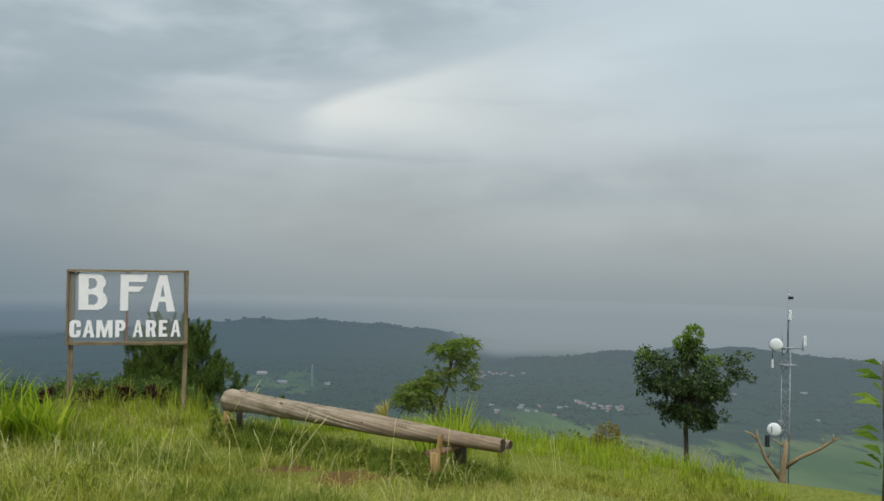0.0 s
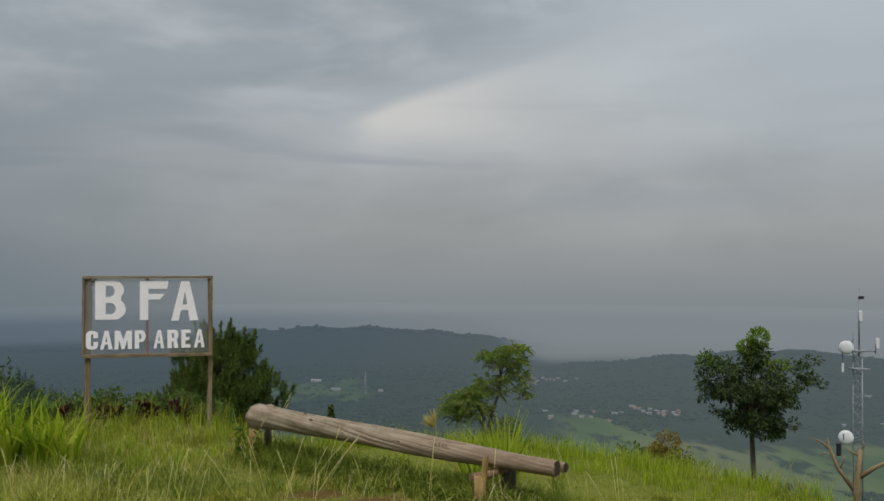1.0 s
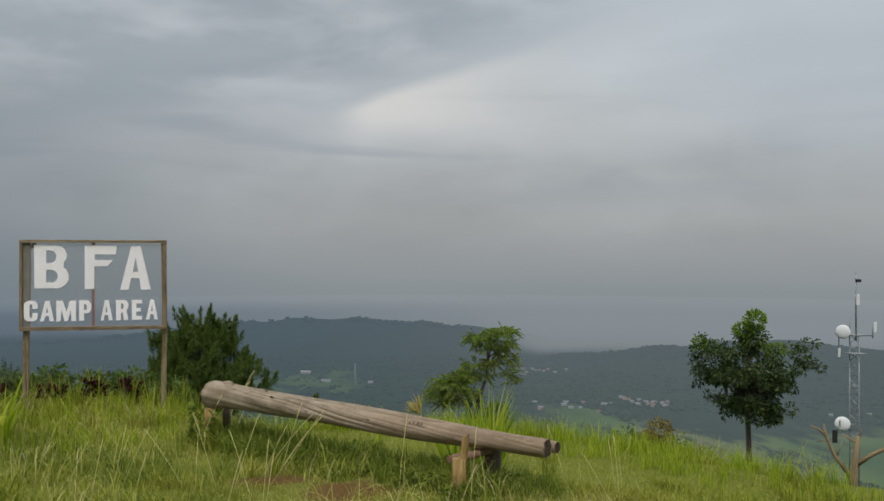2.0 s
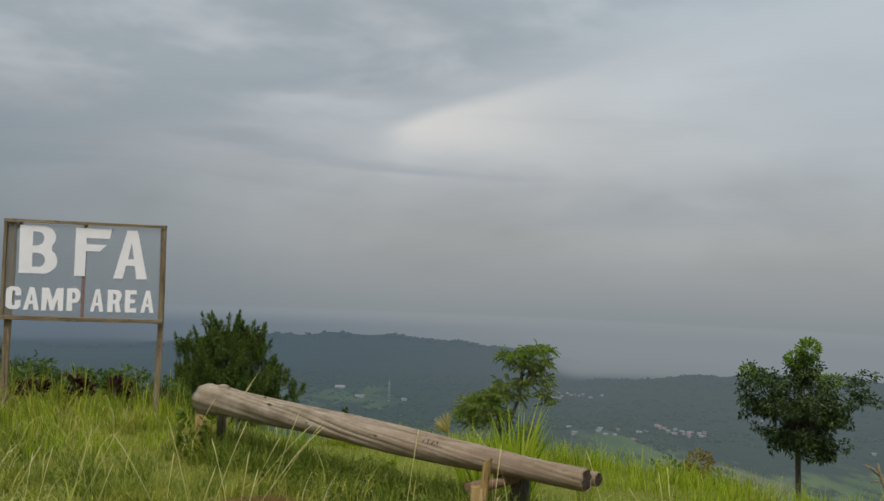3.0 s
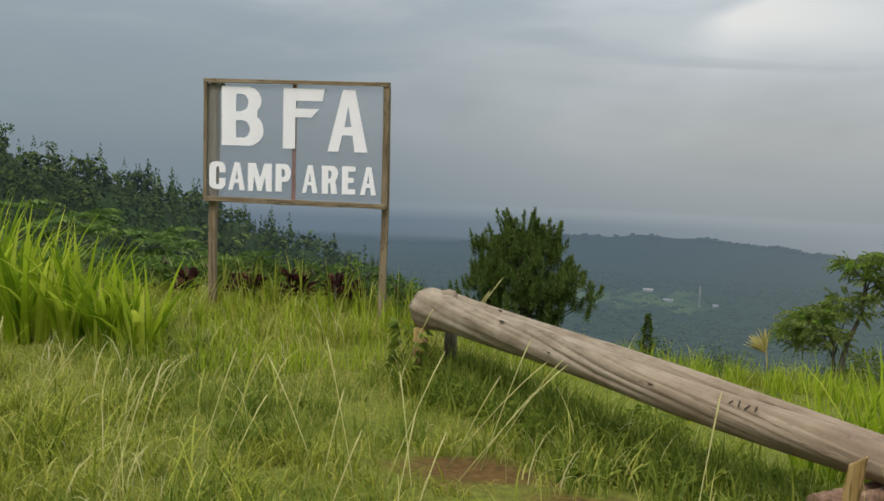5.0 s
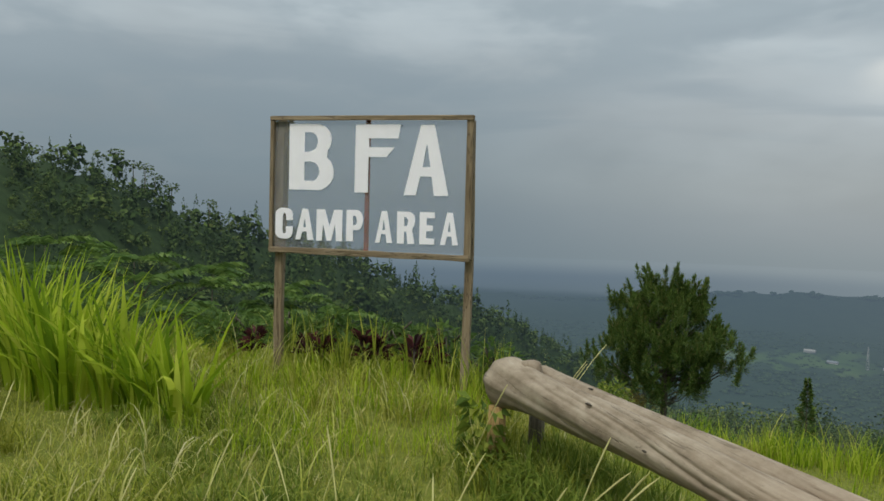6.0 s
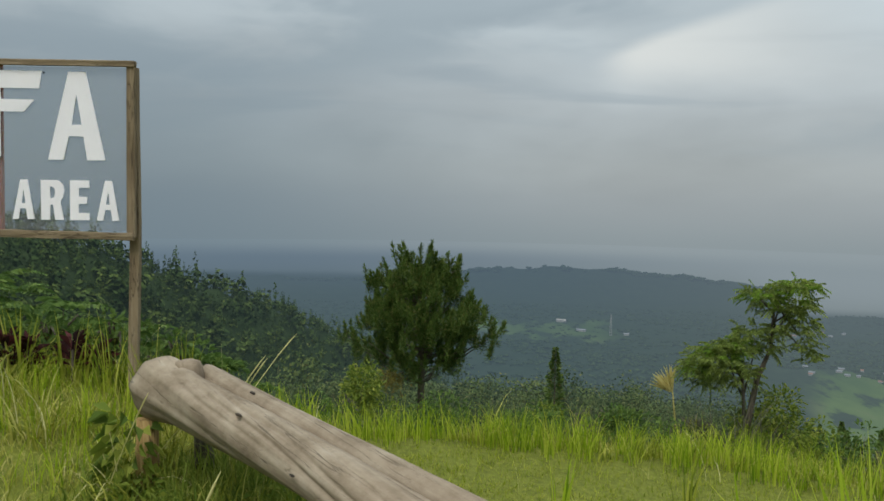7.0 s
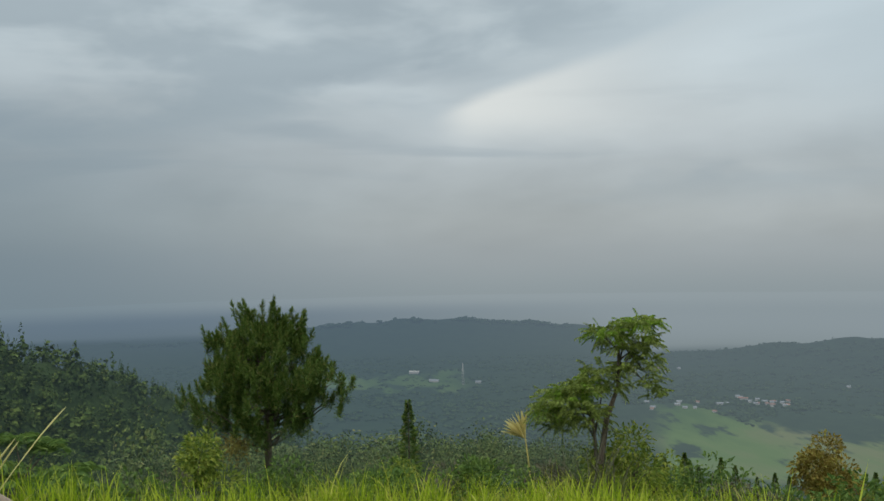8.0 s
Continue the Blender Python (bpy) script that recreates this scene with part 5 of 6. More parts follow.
# ---- mast with dishes, and the dead tree before it ----
def build_mast():
    x, y = 25.7, 17.0
    g = gz(x, y)
    mast = thing("radio_mast", (x, y, g), "thin lattice radio mast with white dishes and antennas", "mast")
    H = -g
    R = Vector((math.cos(radians(-41)), math.sin(radians(-41)), 0))
    top = H - 1.35
    feet = [Vector((0.22 * math.cos(a), 0.22 * math.sin(a), 0)) for a in (0.3, 2.4, 4.5)]
    for p in feet:
        part("leg", tube([p - Vector((0, 0, 0.3)), p + Vector((0, 0, top))], [0.022, 0.022], 6), STEEL, mast)
    z, k = 0.0, 0
    while z < top - 0.3:
        for i in range(3):
            a, b = feet[i], feet[(i + 1) % 3]
            if k % 2:
                a, b = b, a
            part("brace", tube([a + Vector((0, 0, z)), b + Vector((0, 0, z + 0.34))], [0.012, 0.012], 4), STEEL, mast)
        z += 0.34
        k += 1
    for zz in (top, top - 0.72):
        part("platform", box((0.62, 0.5, 0.05), (0, 0, zz), 0.006), STEEL, mast)
    part("pole", tube([(0, 0, top - 0.2), (0, 0, H + 1.10)], [0.04, 0.028], 8), STEEL, mast)
    part("side_pole", tube([R * -0.22 + Vector((0, 0, top - 0.1)), R * -0.22 + Vector((0, 0, top + 0.75))], [0.022, 0.022], 6), STEEL, mast)
    part("arm", tube([R * -0.75 + Vector((0, 0, top)), R * 0.62 + Vector((0, 0, top))], [0.022, 0.022], 6), STEEL, mast)
    part("arm_pole", tube([R * -0.60 + Vector((0, 0, top - 0.85)), R * -0.60 + Vector((0, 0, top + 0.25))], [0.024, 0.024], 6), STEEL, mast)
    part("arm_pole", tube([R * 0.58 + Vector((0, 0, top - 0.1)), R * 0.58 + Vector((0, 0, top + 0.5))], [0.02, 0.02], 6), STEEL, mast)

    def antenna(p, h, w):
        part("antenna", box((w, w * 0.5, h), p, 0.02), DISH, mast, "white panel antenna")

    antenna(Vector((0.03, -0.06, H + 0.02)), 0.42, 0.15)
    antenna(R * 0.66 + Vector((0, 0, top + 0.32)), 0.42, 0.12)
    antenna(R * -0.62 + Vector((0, -0.05, top - 0.70)), 0.36, 0.1)
    part("camera_box", box((0.18, 0.14, 0.12), R * 0.08 + Vector((0, 0, H + 0.75)), 0.02), BLACK, mast)

    def dish(c, r, name):
        bm = bmesh.new()
        rings = []
        for i, (f, d) in enumerate(((1.0, 0.0), (0.97, -0.10), (0.8, -0.20), (0.5, -0.28), (0.0, -0.31))):
            if f == 0:
                tipv = bm.verts.new((0, 0, d * r))
                continue
            rings.append([bm.verts.new((math.cos(2 * math.pi * k / 28) * r * f, math.sin(2 * math.pi * k / 28) * r * f, d * r)) for k in range(28)])
        back = [bm.verts.new((math.cos(2 * math.pi * k / 28) * r * 0.98, math.sin(2 * math.pi * k / 28) * r * 0.98, 0.34 * r)) for k in range(28)]
        for a, b in [(back, rings[0])] + list(zip(rings, rings[1:])):
            for k in range(28):
                bm.faces.new((a[k], a[(k + 1) % 28], b[(k + 1) % 28], b[k])).smooth = True
        for k in range(28):
            bm.faces.new((rings[-1][k], rings[-1][(k + 1) % 28], tipv)).smooth = True
        bm.faces.new(back[::-1])
        bmesh.ops.recalc_face_normals(bm, faces=bm.faces)
        to = Vector((-0.66, -0.75, 0.0))
        bmesh.ops.transform(bm, matrix=Matrix.Translation(c) @ (-to).to_track_quat("Z", "Y").to_matrix().to_4x4(), verts=bm.verts)
        d = part(name, bm, DISH, mast, "white drum dish")
        return d

    dish(R * -0.66 + Vector((0.05, -0.25, top + 0.12)), 0.27, "dish")
    d2 = dish(R * -0.55 + Vector((-0.2, -0.35, H - 4.75)), 0.28, "dish")
    part("feed_bar", box((0.05, 0.02, 0.26), R * -0.62 + Vector((-0.44, -0.60, H - 4.68)), 0.006), STEEL, d2)
    br = part("bracket", tube([R * -0.55 + Vector((-0.1, -0.2, H - 4.8)), Vector((0, 0, H - 4.8))], [0.03, 0.03], 6), STEEL, mast)
    part("cable_box", box((0.16, 0.12, 0.5), R * -0.78 + Vector((-0.2, -0.3, H - 5.25)), 0.02), BLACK, br)


build_mast()


def build_dead_tree():
    x, y = 23.9, 15.2
    g = gz(x, y)
    ob = thing("dead_tree", (x, y, g), "bare forked dead tree with pale yellow-brown limbs", "tree")
    H = -g
    R = np.array([math.cos(radians(-41)), math.sin(radians(-41)), 0])

    def at(u, z, d=0.0):
        return tuple(R * u + np.array([-R[1], R[0], 0]) * d + np.array([0, 0, H + z]))
    part("trunk", tube([at(0.1, -H - 0.3), at(0.08, -6.2), at(0.15, -5.5), at(0.22, -4.75)], [0.15, 0.13, 0.115, 0.07], 10, 0.3), DEADWOOD, ob)
    for pts, r in (([at(0.05, -6.3), at(-0.55, -5.5), at(-0.85, -4.75), at(-0.9, -4.4)], 0.09), ([at(-0.85, -4.8), at(-1.1, -4.6), at(-1.35, -4.5)], 0.06),
                   ([at(0.15, -5.8), at(0.7, -5.35), at(1.4, -4.95), at(1.85, -4.6), at(2.1, -4.45)], 0.10), ([at(1.85, -4.6), at(1.9, -4.45), at(1.88, -4.32)], 0.05),
                   ([at(0.2, -5.0), at(-0.1, -4.85), at(-0.3, -4.7)], 0.05), ([at(-0.5, -5.6), at(-0.35, -5.2), at(-0.3, -5.0)], 0.04), ([at(-0.75, -5.0), at(-0.95, -5.0), at(-1.15, -5.1)], 0.03), ([at(1.4, -4.95), at(1.55, -4.7), at(1.5, -4.5)], 0.03), ([at(0.2, -4.9), at(0.35, -4.6), at(0.3, -4.4)], 0.035)):
        n = len(pts)
        part("limb", tube(pts, [r * (1 - 0.65 * i / (n - 1)) for i in range(n)], 8, 0.25), DEADWOOD, ob)


build_dead_tree()


# ---- the tall leafy plant at the edge of the clearing ----
def build_side_plant():
    x, y = 7.75, -5.55
    g = gz(x, y)
    ob = thing("leafy_plant", (x, y, g), "bright green long-leaved plant at the edge of the clearing", "plant")
    h = 1.25 - g
    part("stem", tube([(0, 0, -0.1), (0.02, 0, h * 0.5), (0, 0.03, h)], [0.02, 0.015, 0.008], 6), BARK, ob)
    n = 46
    f = rng.random(n)
    a = rng.random(n) * 6.28
    base = np.stack([0 * f, 0 * f, h * (0.35 + 0.65 * f)], 1)
    way = np.stack([np.cos(a), np.sin(a), 0.25 + 0.3 * rng.random(n)], 1)
    leaf_part("foliage", base + way * 0.04, way, 0.26 + 0.10 * rng.random(n), 0.075, FRESH, ob, "", 0.15, 0.2)


build_side_plant()


# ---- wine-red plants and tall tufts by the sign ----
def build_cordyline(x, y, h):
    g = gz(x, y)
    ob = thing("red_leaved_plant", (x, y, g), "wine-red broad-leaved plant in the grass behind the sign", "plant", "red plants by the sign")
    part("stem", tube([(0, 0, -0.1), (0, 0, h * 0.75)], [0.014, 0.008], 6), BARK, ob)
    n = 34
    a = rng.random(n) * 6.28
    f = rng.random(n)
    base = np.stack([0.01 * np.cos(a), 0.01 * np.sin(a), h * (0.4 + 0.5 * f)], 1)
    way = np.stack([np.cos(a), np.sin(a), 0.35 + 1.2 * f], 1)
    leaf_part("foliage", base, way, 0.11 + 0.07 * rng.random(n), 0.04, WINE, ob, "", 0.2, 0.25)


for x, y, h in ((-0.56, 0.20, 0.24), (-0.40, 0.16, 0.22), (-0.08, 0.18, 0.30), (0.02, 0.26, 0.24), (0.32, 0.22, 0.27), (0.45, 0.3, 0.22), (-1.05, 0.25, 0.28)):
    build_cordyline(x, y, h)


def build_tall_grass(x, y, n, h, w, spread, label, mat=TALL, width=0.056, bendy=1.35, name="tall_grass_clump", group="tall grass clumps"):
    g = gz(x, y)
    ob = thing(name, (x, y, g), label, "grass", group)
    a = rng.random(n) * 6.28
    q = spread * np.sqrt(rng.random(n))
    base = np.stack([np.cos(a) * q, np.sin(a) * q, np.full(n, -0.03)], 1)
    a2 = a + rng.normal(size=n) * 0.6
    lean = np.stack([np.cos(a2), np.sin(a2)], 1)
    v, quads, tris = blade_arrays(base, lean, h * (0.5 + 0.6 * rng.random(n)), width * (0.6 + 0.7 * rng.random(n)), bendy * (0.25 + 1.15 * rng.random(n) ** 1.6), 5)
    part("foliage", mesh_of("foliage", v, [quads, tris], mat), mat, ob)
    return ob


for x, y, n, h, sp in ((-2.15, -0.75, 80, 1.06, 0.22), (-1.78, -0.95, 80, 1.02, 0.20), (-1.42, -0.95, 66, 0.92, 0.17), (-1.05, -1.1, 60, 0.74, 0.15), (-0.80, -1.15, 44, 0.72, 0.16), (-2.55, -0.5, 110, 1.12, 0.22), (-3.05, -0.15, 100, 1.12, 0.24)):
    build_tall_grass(x, y, n, h, 1, sp, "bright yellow-green clump of broad tall grass")
build_tall_grass(3.88, -2.72, 100, 0.92, 1, 0.17, "bright green clump of broad grass behind the logs", TALL, 0.034, 1.1)
build_tall_grass(3.62, -2.55, 60, 0.72, 1, 0.15, "bright green clump of broad grass behind the logs", TALL, 0.032, 1.1)
for x, y, n, h in ((-0.42, 0.12, 16, 0.55), (-0.20, 0.05, 14, 0.52), (0.02, 0.2, 15, 0.56), (0.35, 0.15, 14, 0.50), (0.62, 0.1, 16, 0.55), (0.92, -0.05, 16, 0.55), (1.0, 0.3, 14, 0.5), (-0.72, 0.2, 12, 0.5), (1.15, -0.45, 18, 0.42),
                   (4.9, -0.2, 12, 0.5), (5.3, -0.9, 12, 0.5), (5.0, -1.6, 12, 0.55), (4.2, 0.4, 8, 0.5)):
    build_tall_grass(x, y, int(1.7 * n), h, 1, 0.09, "upright tuft of green grass at the clearing's edge", LUSH, 0.016, 0.6, "grass_tuft", "upright grass tufts")
for x, y, n, h in ((3.38, 0.15, 8, 0.62), (4.45, -0.75, 7, 0.48), (4.30, -0.72, 5, 0.40), (4.85, -0.38, 10, 0.46), (5.15, -0.1, 9, 0.5), (3.15, -0.35, 5, 0.34)):
    build_tall_grass(x, y, n, h, 1, 0.06, "few broad bright blades standing in the lawn", TALL, 0.026, 0.5, "broad_grass_tuft", "broad grass tufts")


for x, y, n, h in ((7.95, 10.7, 50, 1.9), (8.35, 10.6, 44, 1.7), (7.5, 10.9, 36, 1.6)):
    build_tall_grass(x, y, n, h, 1, 0.16, "withered grey strap leaves hanging at the tree foot", GREYLEAF, 0.055, 2.3, "withered_clump", "withered clumps")


for x, y, n, h in ((1.55, -0.6, 8, 0.62), (1.95, -0.95, 6, 0.55), (1.2, -1.3, 7, 0.5)):
    build_tall_grass(x, y, n, h, 1, 0.07, "curling pale grass blades beside the logs", STRAW, 0.010, 2.4, "curled_grass_tuft", "curled grass tufts")


def build_stalks(x, y, n, h, way, spread):
    """A few long dry stalks that lean one way and droop only at the tip."""
    ob = thing("dry_grass_tuft", (x, y, gz(x, y)), "pale dry grass stalks leaning over the turf", "grass", "dry grass tufts")
    for _ in range(max(2, n - 1)):
        a = radians(way) + random.gauss(0, 0.5)
        t, L = random.uniform(0.3, 0.85), h * random.uniform(0.85, 1.45)
        d = Vector((math.cos(a) * math.sin(t), math.sin(a) * math.sin(t), math.cos(t)))
        p = Vector((random.gauss(0, spread), random.gauss(0, spread), -0.03))
        sag = Vector((0, 0, -1))
        pts = [p + d * (L * f) + sag * (0.10 * L * f ** 3) for f in (0, 0.3, 0.55, 0.78, 0.92, 1.0)]
        part("stalk", tube(pts, [0.0024, 0.0024, 0.0022, 0.0032, 0.004, 0.001], 5), STRAW, ob)


for x, y, n, h, way, spread in ((1.45, -3.27, 3, 0.62, 80, 0.10), (1.68, -3.08, 4, 0.62, 15, 0.10), (1.90, -2.95, 4, 0.60, 10, 0.12), (1.01, -3.3, 4, 0.60, 95, 0.12), (0.55, -3.1, 4, 0.50, 35, 0.15), (0.1, -3.6, 4, 0.6, 40, 0.2),
                                (1.35, -0.72, 4, 0.75, 20, 0.06), (1.10, -1.35, 3, 0.55, 10, 0.08), (1.5, -4.3, 4, 0.65, 30, 0.15), (-0.9, -2.6, 4, 0.6, 60, 0.2), (2.9, -4.6, 4, 0.62, 40, 0.15), (4.35, -4.6, 3, 0.6, 120, 0.15), (4.6, -3.9, 3, 0.55, 100, 0.12), (-2.0, -2.9, 4, 0.6, 50, 0.2)):
    build_stalks(x, y, n, h, way, spread)


def build_weed(x, y, h, w):
    ob = thing("weed", (x, y, gz(x, y)), "low dark green leafy weed growing under the logs", "plant", "weeds under the logs")
    n = 130
    a, f = rng.random(n) * 6.28, rng.random(n)
    q = w * np.sqrt(rng.random(n)) * (1.1 - 0.6 * f)
    base = np.stack([np.cos(a) * q, np.sin(a) * q, h * f], 1)
    leaf_part("foliage", base, np.stack([np.cos(a), np.sin(a), rng.normal(size=n) * 0.4 + 0.2], 1), 0.05 + 0.05 * rng.random(n), 0.022, DEEP, ob, "", 0.25, 0.3)


for k in range(24):
    t, off = random.uniform(0.02, 0.98), random.gauss(-0.05, 0.30)
    p = LOG_A.lerp(LOG_B, t) + LOG_N * off
    build_weed(p.x, p.y, random.uniform(0.07, 0.16), random.uniform(0.10, 0.20))


def build_creeper():
    ob = thing("creeper", (1.22, -1.17, gz(1.22, -1.17)), "green creeper climbing the stake under the logs", "plant")
    n = 90
    a = rng.random(n) * 6.28
    z = rng.random(n) * 0.36
    base = np.stack([0.08 * np.cos(a) - 0.02, 0.08 * np.sin(a) - 0.02, 0.02 + z], 1)
    way = np.stack([np.cos(a), np.sin(a) - 0.4, rng.normal(size=n) * 0.3], 1)
    leaf_part("foliage", base, way, 0.07 + 0.05 * rng.random(n), 0.055, SHRUB, ob, "", 0.2, 0.3)


build_creeper()


# ---- grass of the clearing ----
def edge_distance(x, y):
    dx, dy = x - O[0], y - O[1]
    return np.hypot(dx, dy) - np.interp(np.degrees(np.arctan2(dx, dy)), EDGE_AZ, EDGE_R)


def bareness(x, y):
    out = 0 * x
    for cx, cy, rad in ((2.36, -3.62, 0.22), (1.93, -2.98, 0.10), (1.70, -3.0, 0.12), (2.62, -3.6, 0.05)):
        out = np.maximum(out, 1 - np.clip((np.hypot(x - cx, y - cy) + 0.12 * wave(x, y, 0.25, 0.5) - rad) / 0.3, 0, 1))
    return out


def build_grass():
    # turf: short and matted, many blades
    def scatter(n, x0, x1, y0, y1):
        x, y = rng.uniform(x0, x1, n), rng.uniform(y0, y1, n)
        return x, y

    def lay(name, x, y, per, spread, length, width, bend, mat, label, segs=3):
        m = len(x) * per
        X = np.repeat(x, per) + rng.normal(size=m) * spread
        Y = np.repeat(y, per) + rng.normal(size=m) * spread
        base = np.stack([X, Y, ground_z(X, Y) - 0.01], 1)
        a = rng.random(m) * 6.28
        tilt = np.repeat(rng.normal(size=(len(x), 2)) * 0.5, per, 0)
        lean = unit(np.stack([np.cos(a), np.sin(a)], 1) + tilt)
        L = np.repeat(length, per) * (0.5 + 0.75 * rng.random(m))
        v, q, t = blade_arrays(base, lean, L, width * (0.6 + 0.8 * rng.random(m)), bend * (0.3 + 1.2 * rng.random(m)), segs)
        ob = new(name, mesh_of(name, v, [q, t], mat))
        tagged(ob, label, "grass", kind="stuff")

    # matted thatch that lies nearly flat
    x, y = scatter(19000, -5.0, 8.0, -8.2, 3.2)
    e = edge_distance(x, y)
    keep = (e < 1.4) & (rng.random(len(x)) > bareness(x, y) * 1.05) & (y > -7.6 - 0.1 * x)
    x, y, e = x[keep], y[keep], e[keep]
    behind = (x - 1.29) * 0.782 + (y + 1.03) * 0.622
    mown = (behind > 0.55 + 0.12 * wave(x, y, 0.5, 0.3)) & (e < 0.1)
    worn = mown & (y < -2.9 + 0.25 * wave(x, y, 0.8, 2.1))
    green = mown & ~worn
    lay("lawn", x[green], y[green], 7, 0.06, 0.045 + 0.03 * rng.random(green.sum()), 0.007, 1.3, LAWN, "short bright green lawn behind the logs")
    lay("trodden_grass", x[worn], y[worn], 7, 0.06, 0.07 + 0.06 * rng.random(worn.sum()), 0.0065, 1.6, WORN, "short trodden olive grass beside the logs")
    x, y = x[~mown], y[~mown]
    lay("thatch", x, y, 7, 0.06, 0.10 + 0.07 * rng.random(len(x)), 0.006, 1.85, GRASS, "matted yellow-green grass of the clearing")
    x, y = scatter(1500, -2.5, 5.5, -11.5, -7.2)
    lay("worn_turf", x, y, 6, 0.06, 0.07 + 0.05 * rng.random(len(x)), 0.009, 1.6, GRASS, "short worn turf where the path climbs")
    # tussocks of longer blades that fall outwards
    x, y = scatter(2300, -5.0, 8.0, -7.4, 3.4)
    e = edge_distance(x, y)
    keep = (e < 1.9) & (rng.random(len(x)) > bareness(x, y) * 1.5) & ((wave(x, y, 0.7, 3.3) > -0.35) | (e > -1.0))
    behind = (x - 1.29) * 0.782 + (y + 1.03) * 0.622
    keep &= (behind < 0.5) | ((e > -0.25) & (rng.random(len(x)) < 0.5)) | (rng.random(len(x)) < 0.02)
    x, y, e = x[keep], y[keep], e[keep]
    size = 0.20 + 0.14 * rng.random(len(x)) + 0.05 * np.clip(1.0 + e, 0, 1)
    size *= 1 - 0.45 * np.exp(-((x - 2.1) ** 2 + (y + 3.4) ** 2) / 0.8)
    lay("tussocks", x, y, 30, 0.065, size * (0.55 + 0.75 * rng.random(len(x))), 0.0095, 2.0, LUSH, "long green grass in tussocks over the clearing", 4)
    x, y = scatter(4200, -5.0, 8.0, -7.0, 3.4)
    e = edge_distance(x, y)
    keep = ((e > np.where((x > 4.0) & (y < 0.2), -1.15, -0.35)) & (e < 0.9)) | ((np.hypot(x + 0.2, (y + 0.55) * 1.1) < 1.25) & (y < 0.4))
    x, y, e = x[keep], y[keep], e[keep]
    lay("tall_grass", x, y, 11, 0.05, np.where(e > -0.6, 0.27, 0.19) + 0.10 * rng.random(len(x)), 0.0095, 0.8, TALL, "bright upright grass round the edge of the clearing", 4)
    # rough growth beside the logs
    x, y = scatter(900, 3.6, 7.6, -6.2, -1.2)
    keep = (edge_distance(x, y) < 0.2) & ((x - 1.29) * 0.782 + (y + 1.03) * 0.622 > 0.5) & (wave(x, y, 0.6, 4.4) > -0.1) & ((y < -2.4) | (x > 5.2))
    x, y = x[keep], y[keep]
    lay("rough_grass", x, y, 22, 0.07, 0.11 + 0.10 * rng.random(len(x)), 0.008, 1.6, LUSH, "rough uneven grass beside the logs", 4)
    # long pale blades that arch over the mat
    x, y = scatter(1500, -5.0, 6.0, -7.0, 0.6)
    keep = (edge_distance(x, y) < 0.2) & (wave(x, y, 0.6, 2.2) > -0.1) & (rng.random(len(x)) > bareness(x, y) * 1.2) & ((x - 1.29) * 0.782 + (y + 1.03) * 0.622 < 0.25)
    x, y = x[keep], y[keep]
    lay("arching_blades", x, y, 6, 0.07, 0.26 + 0.24 * rng.random(len(x)), 0.0085, 2.3, PALE, "long pale blades arching over the matted grass", 6)
    # darker tufts that break up the turf before the logs
    x, y = scatter(1500, -3.5, 4.2, -5.6, -0.9)
    keep = (wave(x, y, 0.45, 6.1) > 0.5) & (rng.random(len(x)) > bareness(x, y) * 1.5) & ((x - 1.29) * 0.782 + (y + 1.03) * 0.622 < 0.35)
    x, y = x[keep], y[keep]
    lay("dark_tufts", x, y, 26, 0.06, 0.13 + 0.10 * rng.random(len(x)), 0.008, 1.7, DEEP, "darker green tufts scattered in the turf", 4)
    # along the logs
    t = rng.random(620)
    off = rng.normal(size=620) * 0.27
    x = LOG_A.x + (LOG_B.x - LOG_A.x) * t + LOG_N.x * (off + 0.12)
    y = LOG_A.y + (LOG_B.y - LOG_A.y) * t + LOG_N.y * (off + 0.12)
    lay("grass_under_logs", x, y, 10, 0.04, 0.17 + 0.10 * rng.random(620), 0.010, 1.1, DEEP, "dark green grass under the logs", 4)
    # dry stalks
    x, y = scatter(330, -4.5, 6.5, -6.8, 1.6)
    keep = (edge_distance(x, y) < 0.3) & (wave(x, y, 0.9, 5.1) > -0.2)
    x, y = x[keep], y[keep]
    lay("dry_stalks", x, y, 2, 0.05, 0.30 + 0.26 * rng.random(len(x)), 0.0045, 1.9, STRAW, "pale dry grass stalks standing above the turf", 5)


build_grass()


# ---- woods on the hill and trees of the plain ----
def shingles(base, out, length, width):
    """Small four-sided leaves that lie on a crown, facing out of it."""
    n = len(base)
    up = unit(out + rng.normal(size=(n, 3)) * 0.35)
    along = unit(np.cross(up, rng.normal(size=(n, 3))))
    side = np.cross(up, along)
    l, w = np.broadcast_to(length, n)[:, None] * 0.5, np.broadcast_to(width, n)[:, None] * 0.5
    v = np.stack([base - along * l, base + side * w, base + along * l, base - side * w], 1).reshape(-1, 3)
    i = np.arange(n)[:, None] * 4
    return v, np.concatenate([np.concatenate([i, i + 2, i + 1], 1), np.concatenate([i, i + 3, i + 2], 1)])


def broad_template(n=56, leaf=1.0, lobes=6):
    blobs = []
    for _ in range(lobes):
        a, q = rng.random() * 6.28, 0.22 * rng.random() ** 0.5
        blobs.append(((math.cos(a) * q, math.sin(a) * q, 0.45 + 0.4 * rng.random()), (0.17, 0.17, 0.14), 1))
    p, d = blob_points(n, blobs, 0.6)
    return shingles(p, unit(d + [0, 0, 0.5]), leaf * (0.13 + 0.09 * rng.random(n)), leaf * 0.13)


